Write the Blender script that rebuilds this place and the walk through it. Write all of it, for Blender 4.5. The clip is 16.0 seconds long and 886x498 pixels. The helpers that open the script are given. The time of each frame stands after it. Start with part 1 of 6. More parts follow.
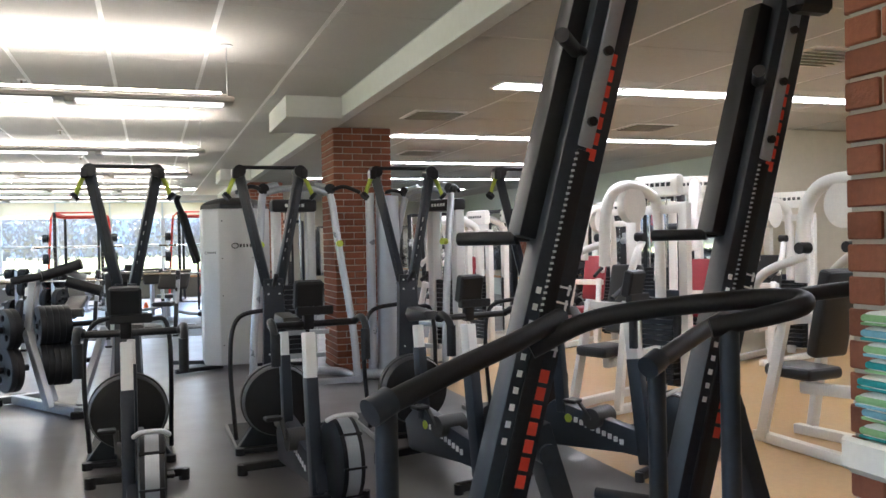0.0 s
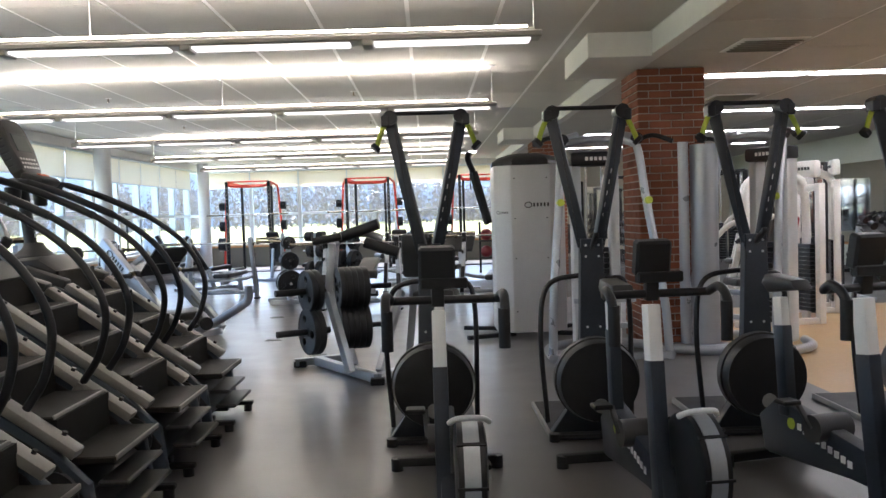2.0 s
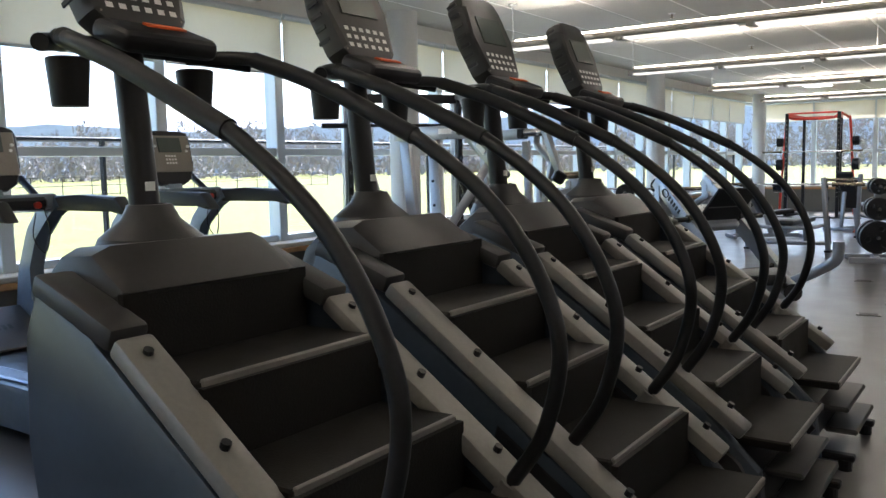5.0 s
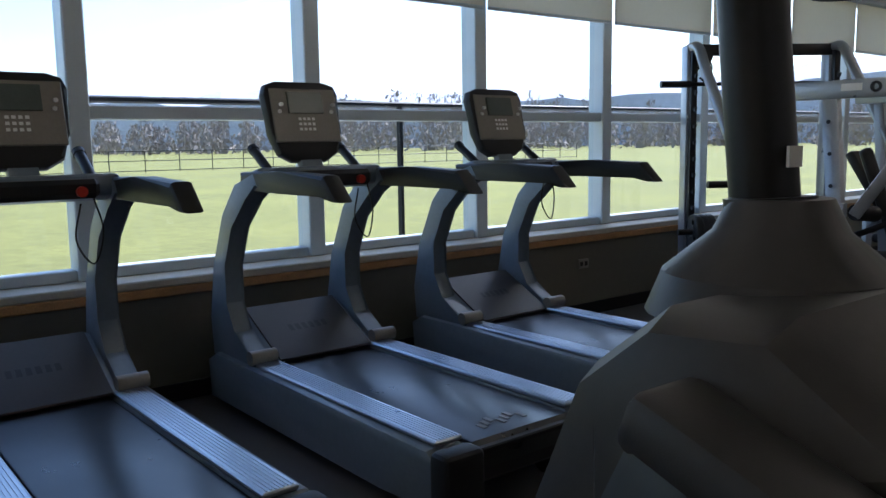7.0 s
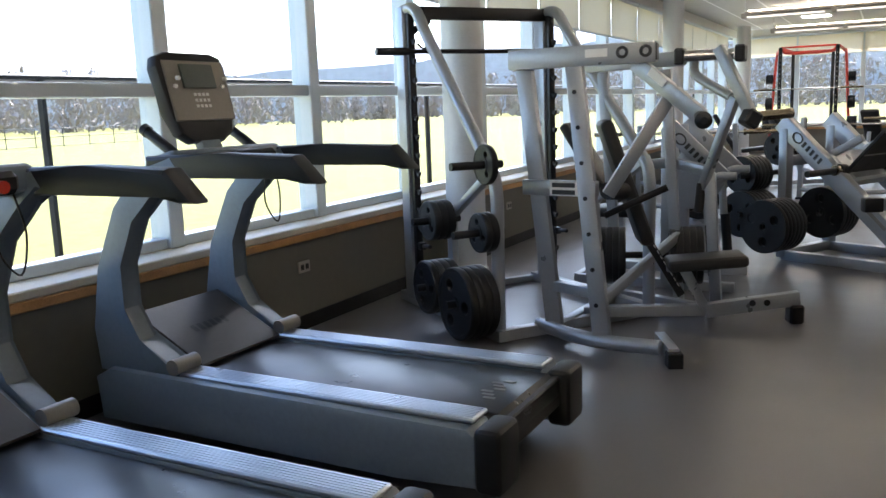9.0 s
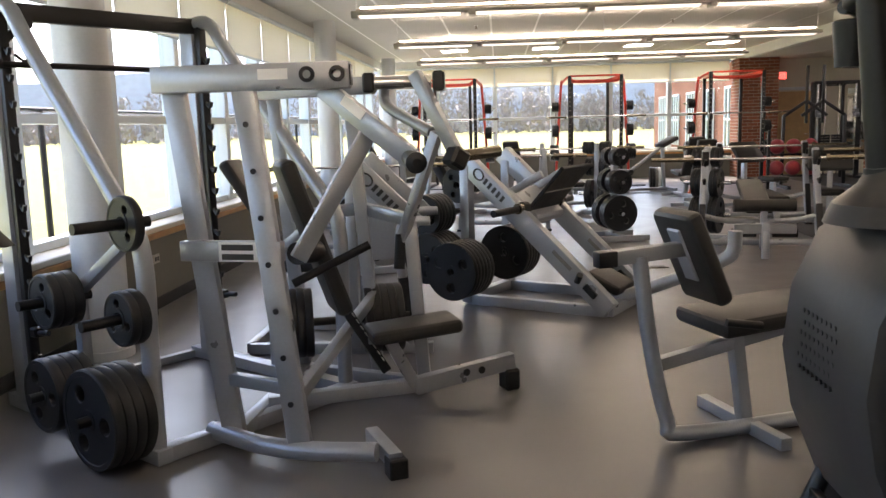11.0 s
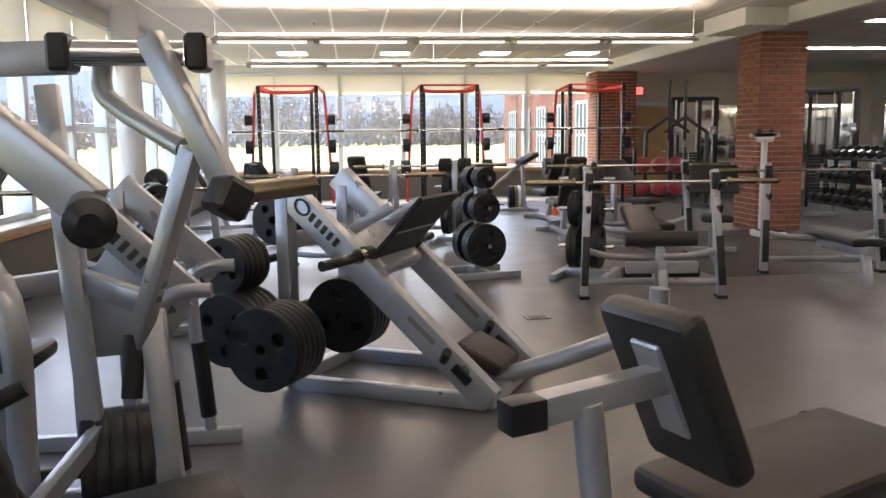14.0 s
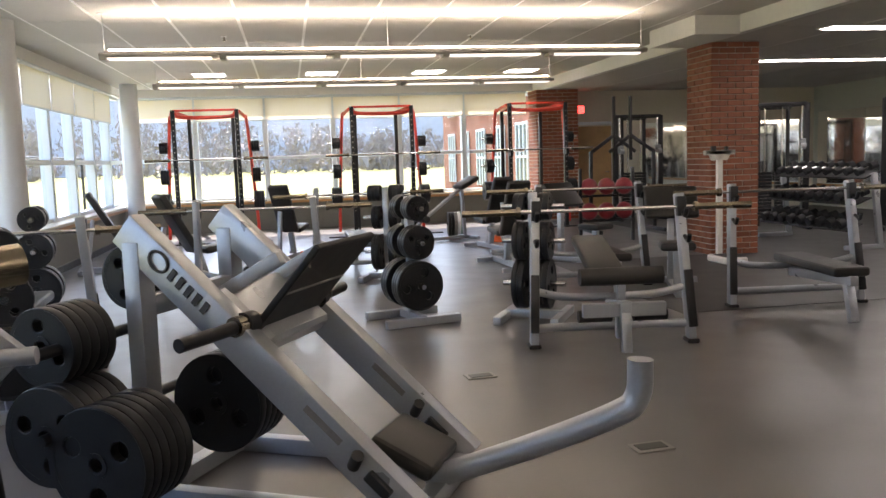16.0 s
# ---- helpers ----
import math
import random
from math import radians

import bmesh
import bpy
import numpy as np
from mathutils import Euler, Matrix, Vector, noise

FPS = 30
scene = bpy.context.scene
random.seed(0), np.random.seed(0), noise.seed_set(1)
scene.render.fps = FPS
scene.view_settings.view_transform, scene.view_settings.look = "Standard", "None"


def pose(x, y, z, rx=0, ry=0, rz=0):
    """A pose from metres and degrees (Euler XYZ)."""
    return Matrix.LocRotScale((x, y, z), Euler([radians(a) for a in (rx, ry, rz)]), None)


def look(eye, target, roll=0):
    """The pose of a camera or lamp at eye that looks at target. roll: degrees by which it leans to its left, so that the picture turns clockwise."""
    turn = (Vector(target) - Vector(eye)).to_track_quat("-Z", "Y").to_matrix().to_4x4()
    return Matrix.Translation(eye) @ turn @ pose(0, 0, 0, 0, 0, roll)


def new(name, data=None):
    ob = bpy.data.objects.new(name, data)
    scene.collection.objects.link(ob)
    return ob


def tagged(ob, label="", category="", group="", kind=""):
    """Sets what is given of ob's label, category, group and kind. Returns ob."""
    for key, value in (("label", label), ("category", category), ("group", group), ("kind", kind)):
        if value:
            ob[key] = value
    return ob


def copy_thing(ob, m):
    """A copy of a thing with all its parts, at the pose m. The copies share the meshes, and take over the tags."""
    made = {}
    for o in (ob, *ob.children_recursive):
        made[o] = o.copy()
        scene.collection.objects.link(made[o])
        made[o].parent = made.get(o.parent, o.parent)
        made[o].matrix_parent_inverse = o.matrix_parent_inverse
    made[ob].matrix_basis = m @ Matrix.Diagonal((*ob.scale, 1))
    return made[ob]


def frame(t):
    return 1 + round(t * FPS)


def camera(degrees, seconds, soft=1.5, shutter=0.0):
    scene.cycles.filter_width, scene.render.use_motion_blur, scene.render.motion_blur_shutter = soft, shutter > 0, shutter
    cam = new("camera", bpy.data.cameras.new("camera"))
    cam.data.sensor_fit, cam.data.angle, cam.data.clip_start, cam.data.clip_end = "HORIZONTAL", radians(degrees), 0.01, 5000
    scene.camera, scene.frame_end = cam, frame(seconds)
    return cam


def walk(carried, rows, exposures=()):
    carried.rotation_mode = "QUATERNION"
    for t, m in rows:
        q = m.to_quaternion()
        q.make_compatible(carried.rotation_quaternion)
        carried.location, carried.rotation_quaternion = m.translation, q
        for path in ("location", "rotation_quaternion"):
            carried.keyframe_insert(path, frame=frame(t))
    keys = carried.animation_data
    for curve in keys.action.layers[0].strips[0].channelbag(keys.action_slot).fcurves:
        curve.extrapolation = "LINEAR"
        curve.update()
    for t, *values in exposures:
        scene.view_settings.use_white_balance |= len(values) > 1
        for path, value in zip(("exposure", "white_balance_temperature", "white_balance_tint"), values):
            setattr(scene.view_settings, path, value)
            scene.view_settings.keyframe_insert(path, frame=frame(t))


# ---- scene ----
cam = camera(56.0, 16.0)
PATH = [
    (0, (1.688, 1.076, 1.493), (2.35, 2.963, 1.476), -1.2),
    (0.5, (1.651, 1.261, 1.491), (2.262, 3.165, 1.475), -0.9),
    (1, (1.57, 1.509, 1.486), (2.084, 3.442, 1.469), -1.4),
    (1.5, (1.535, 1.743, 1.45), (1.865, 3.714, 1.372), -2.3),
    (2, (1.511, 2.066, 1.437), (1.547, 4.064, 1.351), -1.8),
    (2.5, (1.442, 2.369, 1.416), (1.267, 4.359, 1.318), -1.3),
    (3, (1.305, 2.67, 1.405), (1.077, 4.654, 1.304), -1.4),
    (3.5, (1.23, 2.978, 1.404), (0.815, 4.931, 1.29), -1.6),
    (4, (1.171, 3.291, 1.41), (0.417, 5.136, 1.239), -0.6),
    (4.5, (0.988, 3.51, 1.414), (-0.005, 5.236, 1.228), -1.0),
    (5, (0.719, 3.666, 1.413), (-0.414, 5.302, 1.212), -1.1),
    (7.3, (-0.943, 4.215, 1.393), (-2.51, 5.432, 1.138), -1.0),
    (7.5, (-1.066, 4.251, 1.396), (-2.638, 5.461, 1.143), -1.1),
    (8, (-1.347, 4.342, 1.397), (-2.778, 5.715, 1.138), -2.0),
    (8.5, (-1.568, 4.518, 1.4), (-2.696, 6.136, 1.072), -2.5),
    (9, (-1.754, 4.769, 1.413), (-2.685, 6.509, 1.081), -2.1),
    (9.5, (-1.961, 5.001, 1.412), (-2.66, 6.847, 1.088), -1.8),
    (10, (-2.152, 5.214, 1.446), (-2.562, 7.145, 1.121), -1.4),
    (10.2, (-2.167, 5.342, 1.46), (-2.521, 7.283, 1.136), -1.7),
    (12.3, (-2.408, 6.629, 1.44), (-2.28, 8.611, 1.202), -0.4),
    (12.5, (-2.379, 6.77, 1.441), (-2.24, 8.751, 1.201), -0.6),
    (13, (-2.338, 7.116, 1.436), (-2.154, 9.091, 1.179), -0.7),
    (13.5, (-2.275, 7.453, 1.448), (-2.065, 9.424, 1.184), -0.6),
    (14, (-2.154, 7.772, 1.446), (-1.936, 9.742, 1.176), -0.7),
    (14.5, (-2.057, 8.057, 1.445), (-1.822, 10.027, 1.192), -1.0),
    (15, (-1.991, 8.345, 1.443), (-1.676, 10.309, 1.238), -1.7),
    (15.5, (-1.919, 8.62, 1.442), (-1.564, 10.576, 1.227), -1.9),
    (16, (-1.874, 8.883, 1.446), (-1.521, 10.839, 1.229), -1.9),
]
walk(cam, [(t, look(eye, target, roll)) for t, eye, target, roll in PATH],
     [(0, 3.1, 5650, 14), (1.5, 2.85, 5700, 15), (3, 2.45, 5900, 16), (5, 2.05, 5900, 14), (7.3, 1.0, 5600, 15), (8, 1.12, 5650, 15), (8.5, 1.8, 5800, 15), (10, 2.25, 7100, 18), (12.5, 2.65, 6700, 23), (16, 2.42, 6700, 20)])

# ---- light ----
world = bpy.data.worlds.new("sky")
scene.world = world
world.use_nodes = True
wn = world.node_tree.nodes
wn.clear()
sky = wn.new("ShaderNodeTexSky")
sky.sky_type, sky.sun_disc = "NISHITA", False
sky.sun_elevation, sky.sun_rotation = radians(44), radians(-12)
sky_bg, sky_out = wn.new("ShaderNodeBackground"), wn.new("ShaderNodeOutputWorld")
sky_bg.inputs[1].default_value = 0.15
world.node_tree.links.new(sky.outputs[0], sky_bg.inputs[0])
world.node_tree.links.new(sky_bg.outputs[0], sky_out.inputs[0])
sun = new("sun", bpy.data.lights.new("sun", "SUN"))
sun.data.energy, sun.data.angle, sun.data.color = 4.5, radians(0.6), (1.0, 0.95, 0.86)
sun.matrix_world = look((-6, 60, 50), (0, 26, 0))
scene.view_settings.exposure = 1.75
LAMP = 0.24
TROFFER = 3.2

# ---- materials ----
def material(name, colour, rough=0.5, metal=0.0, vary=0.12, scale=6.0, bump=0.0, bump_scale=60.0, coat=0.0, emit=0.0, spread=0.0, spec=0.5):
    """A surface with variation at two scales, fine relief and a little change from piece to piece."""
    m = bpy.data.materials.new(name)
    m.use_nodes = True
    n, l = m.node_tree.nodes, m.node_tree.links
    bs = n["Principled BSDF"]
    bs.inputs["Roughness"].default_value, bs.inputs["Metallic"].default_value = rough, metal
    bs.inputs["Coat Weight"].default_value, bs.inputs["Coat Roughness"].default_value = coat, 0.2
    bs.inputs["Specular IOR Level"].default_value = spec
    co = n.new("ShaderNodeTexCoord")
    big, fine = n.new("ShaderNodeTexNoise"), n.new("ShaderNodeTexNoise")
    big.inputs["Scale"].default_value, fine.inputs["Scale"].default_value = scale, scale * 14
    big.inputs["Detail"].default_value, fine.inputs["Detail"].default_value = 4, 3
    for x in (big, fine):
        l.new(co.outputs["Object"], x.inputs["Vector"])
    mix = n.new("ShaderNodeMath")
    mix.operation = "ADD"
    l.new(big.outputs["Fac"], mix.inputs[0])
    l.new(fine.outputs["Fac"], mix.inputs[1])
    last = mix
    if spread:
        info, add = n.new("ShaderNodeObjectInfo"), n.new("ShaderNodeMath")
        add.operation = "MULTIPLY_ADD"
        add.inputs[1].default_value = spread
        l.new(info.outputs["Random"], add.inputs[0])
        l.new(mix.outputs[0], add.inputs[2])
        last = add
    ramp = n.new("ShaderNodeMapRange")
    ramp.inputs["From Min"].default_value, ramp.inputs["From Max"].default_value = 0.6, 1.4 + spread
    ramp.inputs["To Min"].default_value, ramp.inputs["To Max"].default_value = 1 - vary, 1 + vary
    l.new(last.outputs[0], ramp.inputs[0])
    mul = n.new("ShaderNodeVectorMath")
    mul.operation = "SCALE"
    mul.inputs[0].default_value = colour
    l.new(ramp.outputs[0], mul.inputs["Scale"])
    l.new(mul.outputs[0], bs.inputs["Base Color"])
    rr = n.new("ShaderNodeMapRange")
    rr.inputs["From Min"].default_value, rr.inputs["From Max"].default_value = 0.3, 0.7
    rr.inputs["To Min"].default_value, rr.inputs["To Max"].default_value = max(0.02, rough - 0.03), min(1, rough + 0.04)
    l.new(big.outputs["Fac"], rr.inputs[0])
    l.new(rr.outputs[0], bs.inputs["Roughness"])
    if bump:
        g, bp = n.new("ShaderNodeTexNoise"), n.new("ShaderNodeBump")
        g.inputs["Scale"].default_value = bump_scale
        l.new(co.outputs["Object"], g.inputs["Vector"])
        bp.inputs["Strength"].default_value, bp.inputs["Distance"].default_value = bump, 0.004
        l.new(g.outputs["Fac"], bp.inputs["Height"])
        l.new(bp.outputs[0], bs.inputs["Normal"])
    if emit:
        bs.inputs["Emission Color"].default_value, bs.inputs["Emission Strength"].default_value = (*colour, 1), emit
    return m


FLOOR = material("grey_sheet_floor", (0.125, 0.12, 0.118), 0.31, vary=0.03, scale=2.5, bump=0.03, bump_scale=260, coat=0.12)
TANFLOOR = material("tan_sheet_floor", (0.46, 0.29, 0.12), 0.32, vary=0.1, scale=1.5, bump=0.03, bump_scale=200, coat=0.15)
DARKFLOOR = material("dark_rubber_floor", (0.055, 0.055, 0.055), 0.5, vary=0.2, scale=3)
PANEL = material("ceiling_tile", (0.56, 0.54, 0.5), 0.9, vary=0.05, scale=2, bump=0.15, bump_scale=300)
GRID = material("ceiling_grid_paint", (0.92, 0.91, 0.88), 0.5, vary=0.02)
PLASTER = material("white_plaster", (0.74, 0.74, 0.71), 0.8, vary=0.04, scale=1.0, bump=0.05)
CREAM = material("cream_wall_paint", (0.62, 0.58, 0.48), 0.7, vary=0.05, scale=1.0, bump=0.05)
GREENISH = material("pale_green_wall_paint", (0.56, 0.6, 0.54), 0.7, vary=0.04, scale=1.0, bump=0.05)
LOWWALL = material("grey_green_wall_paint", (0.13, 0.125, 0.1), 0.6, vary=0.07, scale=1.5, bump=0.06)
FRAME = material("pale_aluminium_frame", (0.62, 0.68, 0.72), 0.4, 0.2, vary=0.04)
SILLWOOD = material("oak_sill", (0.42, 0.22, 0.08), 0.4, vary=0.3, scale=9)
SILLTOP = material("stone_sill", (0.55, 0.5, 0.4), 0.45, vary=0.1, scale=4)
BLIND = material("roller_blind_fabric", (0.72, 0.68, 0.58), 0.9, vary=0.04, scale=2, bump=0.1, bump_scale=500)
BRICK = material("red_brick", (0.24, 0.085, 0.045), 0.85, vary=0.34, scale=5, bump=0.5, bump_scale=90, spread=1.1)
MORTAR = material("mortar", (0.42, 0.38, 0.33), 0.95, vary=0.12, scale=8, bump=0.3)
SILVER = material("silver_powder_coat", (0.38, 0.4, 0.43), 0.3, 0.55, vary=0.06, scale=5, bump=0.03, bump_scale=400)
PALEGREY = material("pale_grey_enamel", (0.56, 0.57, 0.57), 0.4, 0.1, vary=0.06, scale=4)
WHITE = material("white_powder_coat", (0.74, 0.72, 0.68), 0.4, vary=0.06, scale=4)
BLACK = material("black_powder_coat", (0.011, 0.0115, 0.013), 0.36, spec=0.4, vary=0.3, scale=6, bump=0.04, bump_scale=300)
NAVY = material("dark_blue_grey_steel", (0.022, 0.027, 0.036), 0.36, 0.0, spec=0.4, vary=0.2, scale=5)
PLASTIC = material("black_plastic", (0.012, 0.012, 0.013), 0.42, spec=0.35, vary=0.25, scale=8, bump=0.08, bump_scale=500)
CHARCOAL = material("charcoal_plastic", (0.042, 0.041, 0.04), 0.4, spec=0.4, vary=0.12, scale=4, bump=0.06, bump_scale=500)
BLUEGREY = material("blue_grey_plastic", (0.15, 0.19, 0.235), 0.34, vary=0.1, scale=3, coat=0.1)
DARKBLUE = material("dark_blue_panel", (0.04, 0.054, 0.072), 0.34, vary=0.12, scale=3, coat=0.15)
ALU = material("ribbed_aluminium", (0.62, 0.66, 0.72), 0.3, 0.9, vary=0.06, scale=6)
BELT = material("black_belt", (0.016, 0.017, 0.018), 0.3, spec=0.6, vary=0.25, scale=5, bump=0.05, bump_scale=300)
STRIP = material("warm_grey_strip", (0.22, 0.212, 0.195), 0.4, 0.2, vary=0.1, scale=5)
TREAD = material("ribbed_black_tread", (0.013, 0.012, 0.01), 0.6, spec=0.25, vary=0.3, scale=10, bump=0.3, bump_scale=160)
RUBBER = material("black_rubber", (0.011, 0.011, 0.012), 0.5, spec=0.35, vary=0.3, scale=9, bump=0.1, bump_scale=200)
IRON = material("black_iron_plate", (0.013, 0.014, 0.016), 0.4, 0.1, spec=0.4, vary=0.35, scale=9, bump=0.12, bump_scale=120)
VINYL = material("black_vinyl", (0.022, 0.021, 0.02), 0.4, spec=0.4, vary=0.2, scale=7, bump=0.1, bump_scale=260)
REDVINYL = material("dark_red_vinyl", (0.3, 0.03, 0.04), 0.4, vary=0.2, scale=7, bump=0.1, bump_scale=260)
CHROME = material("chrome", (0.72, 0.72, 0.72), 0.14, 1.0, vary=0.05)
BRASS = material("worn_steel_sleeve", (0.33, 0.29, 0.22), 0.25, 1.0, vary=0.15)
RED = material("red_powder_coat", (0.62, 0.045, 0.025), 0.38, vary=0.1)
LETTERRED = material("red_print", (0.7, 0.06, 0.03), 0.5, vary=0.05)
PRINT = material("white_print", (0.8, 0.8, 0.78), 0.5, vary=0.03)
INK = material("black_print", (0.03, 0.03, 0.03), 0.5, vary=0.05)
LIME = material("lime_plastic", (0.42, 0.5, 0.04), 0.45, vary=0.1)
GREEN = material("green_bumper_rubber", (0.02, 0.2, 0.09), 0.5, vary=0.15)
ORANGE = material("orange_plastic", (0.8, 0.14, 0.03), 0.5, vary=0.1)
PURPLE = material("purple_mat", (0.26, 0.1, 0.24), 0.8, vary=0.15)
TOWELS = [material("towel_" + n, c, 0.95, vary=0.15, scale=20, bump=0.6, bump_scale=260) for n, c in
          (("teal", (0.03, 0.3, 0.32)), ("white", (0.75, 0.78, 0.75)), ("green", (0.28, 0.5, 0.24)), ("blue", (0.2, 0.42, 0.55)))]
SCREEN = material("grey_lcd", (0.1, 0.12, 0.11), 0.15, vary=0.1)
CONSOLE = material("console_face", (0.23, 0.21, 0.18), 0.4, vary=0.1, scale=6)
DOORWOOD = material("maple_door", (0.5, 0.32, 0.14), 0.45, vary=0.2, scale=5)
EXITRED = material("exit_red", (0.8, 0.05, 0.04), 0.4, emit=1.2)
GRASS = material("grass", (0.2, 0.195, 0.05), 0.95, vary=0.3, scale=0.25, bump=0.5, bump_scale=12)
TWIGS = material("bare_twigs", (0.28, 0.245, 0.23), 0.9, vary=0.3, scale=0.4)
PINE = material("pine_needles", (0.05, 0.07, 0.035), 0.9, vary=0.3, scale=0.6)
ROADM = material("path_concrete", (0.4, 0.39, 0.37), 0.9, vary=0.1)
LENS = material("lamp_diffuser", (1.0, 0.94, 0.85), 0.5, vary=0.01, emit=LAMP)
UPLIGHT = material("uplight_diffuser", (1.0, 0.88, 0.7), 0.5, vary=0.01, emit=LAMP * 25)
# the haze of distance is mixed into this base colour, pale and bluish
RIDGE = material("haze_tinted_ridge", (0.46, 0.48, 0.56), 1.0, vary=0.15, scale=0.05)
LENSW = material("troffer_diffuser", (1.0, 0.96, 0.9), 0.5, vary=0.01, emit=TROFFER)
HOUSING = material("lamp_housing", (0.36, 0.34, 0.3), 0.5, vary=0.05)


def glassy(name, rough=0.0, tint=(0.95, 0.98, 0.99)):
    m = bpy.data.materials.new(name)
    m.use_nodes = True
    n, l = m.node_tree.nodes, m.node_tree.links
    n.clear()
    o, mx, tr, gl = (n.new("ShaderNode" + k) for k in ("OutputMaterial", "MixShader", "BsdfTransparent", "BsdfGlossy"))
    tr.inputs[0].default_value, gl.inputs["Roughness"].default_value = (*tint, 1), rough
    mx.inputs[0].default_value = 0.03
    l.new(tr.outputs[0], mx.inputs[1])
    l.new(gl.outputs[0], mx.inputs[2])
    l.new(mx.outputs[0], o.inputs[0])
    return m


def let_through(m, share):
    """Thin cloth: part of the light passes and scatters."""
    n, l = m.node_tree.nodes, m.node_tree.links
    bs, o = n["Principled BSDF"], n["Material Output"]
    tl, mx = n.new("ShaderNodeBsdfTranslucent"), n.new("ShaderNodeMixShader")
    tl.inputs[0].default_value = (0.95, 0.9, 0.8, 1)
    mx.inputs[0].default_value = share
    l.new(bs.outputs[0], mx.inputs[1])
    l.new(tl.outputs[0], mx.inputs[2])
    l.new(mx.outputs[0], o.inputs[0])


let_through(BLIND, 0.5)
GLASS = glassy("window_glass")
MIRROR = material("mirror", (0.86, 0.88, 0.87), 0.02, 1.0, vary=0.01)

# ---- shapes ----
def frame_of(a, b, up=(0, 0, 1)):
    z = (b - a).normalized()
    u = Vector(up)
    if abs(z.dot(u)) > 0.98:
        u = Vector((0, 1, 0))
    x = u.cross(z).normalized()
    y = z.cross(x)
    return Matrix((x, y, z)).transposed()


def s_box(bm, c, s, r=(0, 0, 0), bev=0.006, seg=1):
    """A box about c with sides s, turned by r degrees, with bevelled edges."""
    m = Matrix.LocRotScale(c, Euler([radians(a) for a in r]), None) @ Matrix.Diagonal((*s, 1))
    made = bmesh.ops.create_cube(bm, size=1, matrix=m)["verts"]
    if bev:
        bmesh.ops.bevel(bm, geom=list({e for v in made for e in v.link_edges}), offset=min(bev, min(s) * 0.45), segments=seg, affect="EDGES", profile=0.5)


def s_beam(bm, a, b, w, h, up=(0, 0, 1), bev=0.006):
    """A square tube from a to b, w wide and h high."""
    a, b = Vector(a), Vector(b)
    m = frame_of(a, b, up).to_4x4()
    m.translation = (a + b) / 2
    made = bmesh.ops.create_cube(bm, size=1, matrix=m @ Matrix.Diagonal((w, h, (b - a).length, 1)))["verts"]
    if bev:
        bmesh.ops.bevel(bm, geom=list({e for v in made for e in v.link_edges}), offset=min(bev, w * 0.3, h * 0.3), segments=2, affect="EDGES", profile=0.5)


def s_cyl(bm, a, b, r, r2=None, seg=18):
    a, b = Vector(a), Vector(b)
    m = frame_of(a, b).to_4x4()
    m.translation = (a + b) / 2
    bmesh.ops.create_cone(bm, cap_ends=True, segments=seg, radius1=r, radius2=r if r2 is None else r2, depth=(b - a).length, matrix=m)


def smooth_line(pts, n=6):
    p = [Vector(q) for q in pts]
    if len(p) < 3:
        return p
    p = [2 * p[0] - p[1], *p, 2 * p[-1] - p[-2]]
    out = []
    for i in range(1, len(p) - 2):
        for k in range(n):
            t = k / n
            out.append(0.5 * (2 * p[i] + (p[i + 1] - p[i - 1]) * t + (2 * p[i - 1] - 5 * p[i] + 4 * p[i + 1] - p[i + 2]) * t * t
                              + (3 * p[i] - p[i - 1] - 3 * p[i + 1] + p[i + 2]) * t ** 3))
    return out + [p[-2]]


def s_tube(bm, pts, r, seg=10, n=6, flat=1.0):
    """A bent round tube through pts."""
    line = smooth_line(pts, n)
    seg = max(seg, 14) if r > 0.012 else seg
    rings = []
    side = None
    for i, q in enumerate(line):
        d = (line[min(i + 1, len(line) - 1)] - line[max(i - 1, 0)]).normalized()
        if side is None:
            side = d.orthogonal().normalized()
        side = (side - d * side.dot(d)).normalized()
        up = d.cross(side)
        rings.append([bm.verts.new(q + (side * math.cos(2 * math.pi * k / seg) + up * math.sin(2 * math.pi * k / seg) * flat) * r) for k in range(seg)])
    for a, b in zip(rings, rings[1:]):
        for k in range(seg):
            bm.faces.new((a[k], a[(k + 1) % seg], b[(k + 1) % seg], b[k]))
    bm.faces.new(list(reversed(rings[0])))
    bm.faces.new(rings[-1])


def s_prism(bm, outline, y0, y1, bev=0.0):
    """An outline in x and z, from y0 to y1."""
    a = [bm.verts.new((x, y0, z)) for x, z in outline]
    b = [bm.verts.new((x, y1, z)) for x, z in outline]
    n = len(outline)
    faces = [bm.faces.new(a), bm.faces.new(list(reversed(b)))]
    for k in range(n):
        faces.append(bm.faces.new((a[k], b[k], b[(k + 1) % n], a[(k + 1) % n])))
    if bev:
        rim = [e for f in faces[:2] for e in f.edges]
        bmesh.ops.bevel(bm, geom=rim, offset=bev, segments=2, affect="EDGES", profile=0.5)


def s_lathe(bm, c, axis, profile, seg=28, ring=False):
    """A turned shape: profile of (along, radius) about the axis through c."""
    c, axis = Vector(c), Vector(axis).normalized()
    m = frame_of(Vector(), axis)
    rings = [[bm.verts.new(c + m @ Vector((r * math.cos(2 * math.pi * k / seg), r * math.sin(2 * math.pi * k / seg), h))) for k in range(seg)] for h, r in profile]
    for a, b in zip(rings, rings[1:] + rings[:1] if ring else rings[1:]):
        for k in range(seg):
            bm.faces.new((a[k], a[(k + 1) % seg], b[(k + 1) % seg], b[k]))
    if not ring:
        bm.faces.new(list(reversed(rings[0])))
        bm.faces.new(rings[-1])


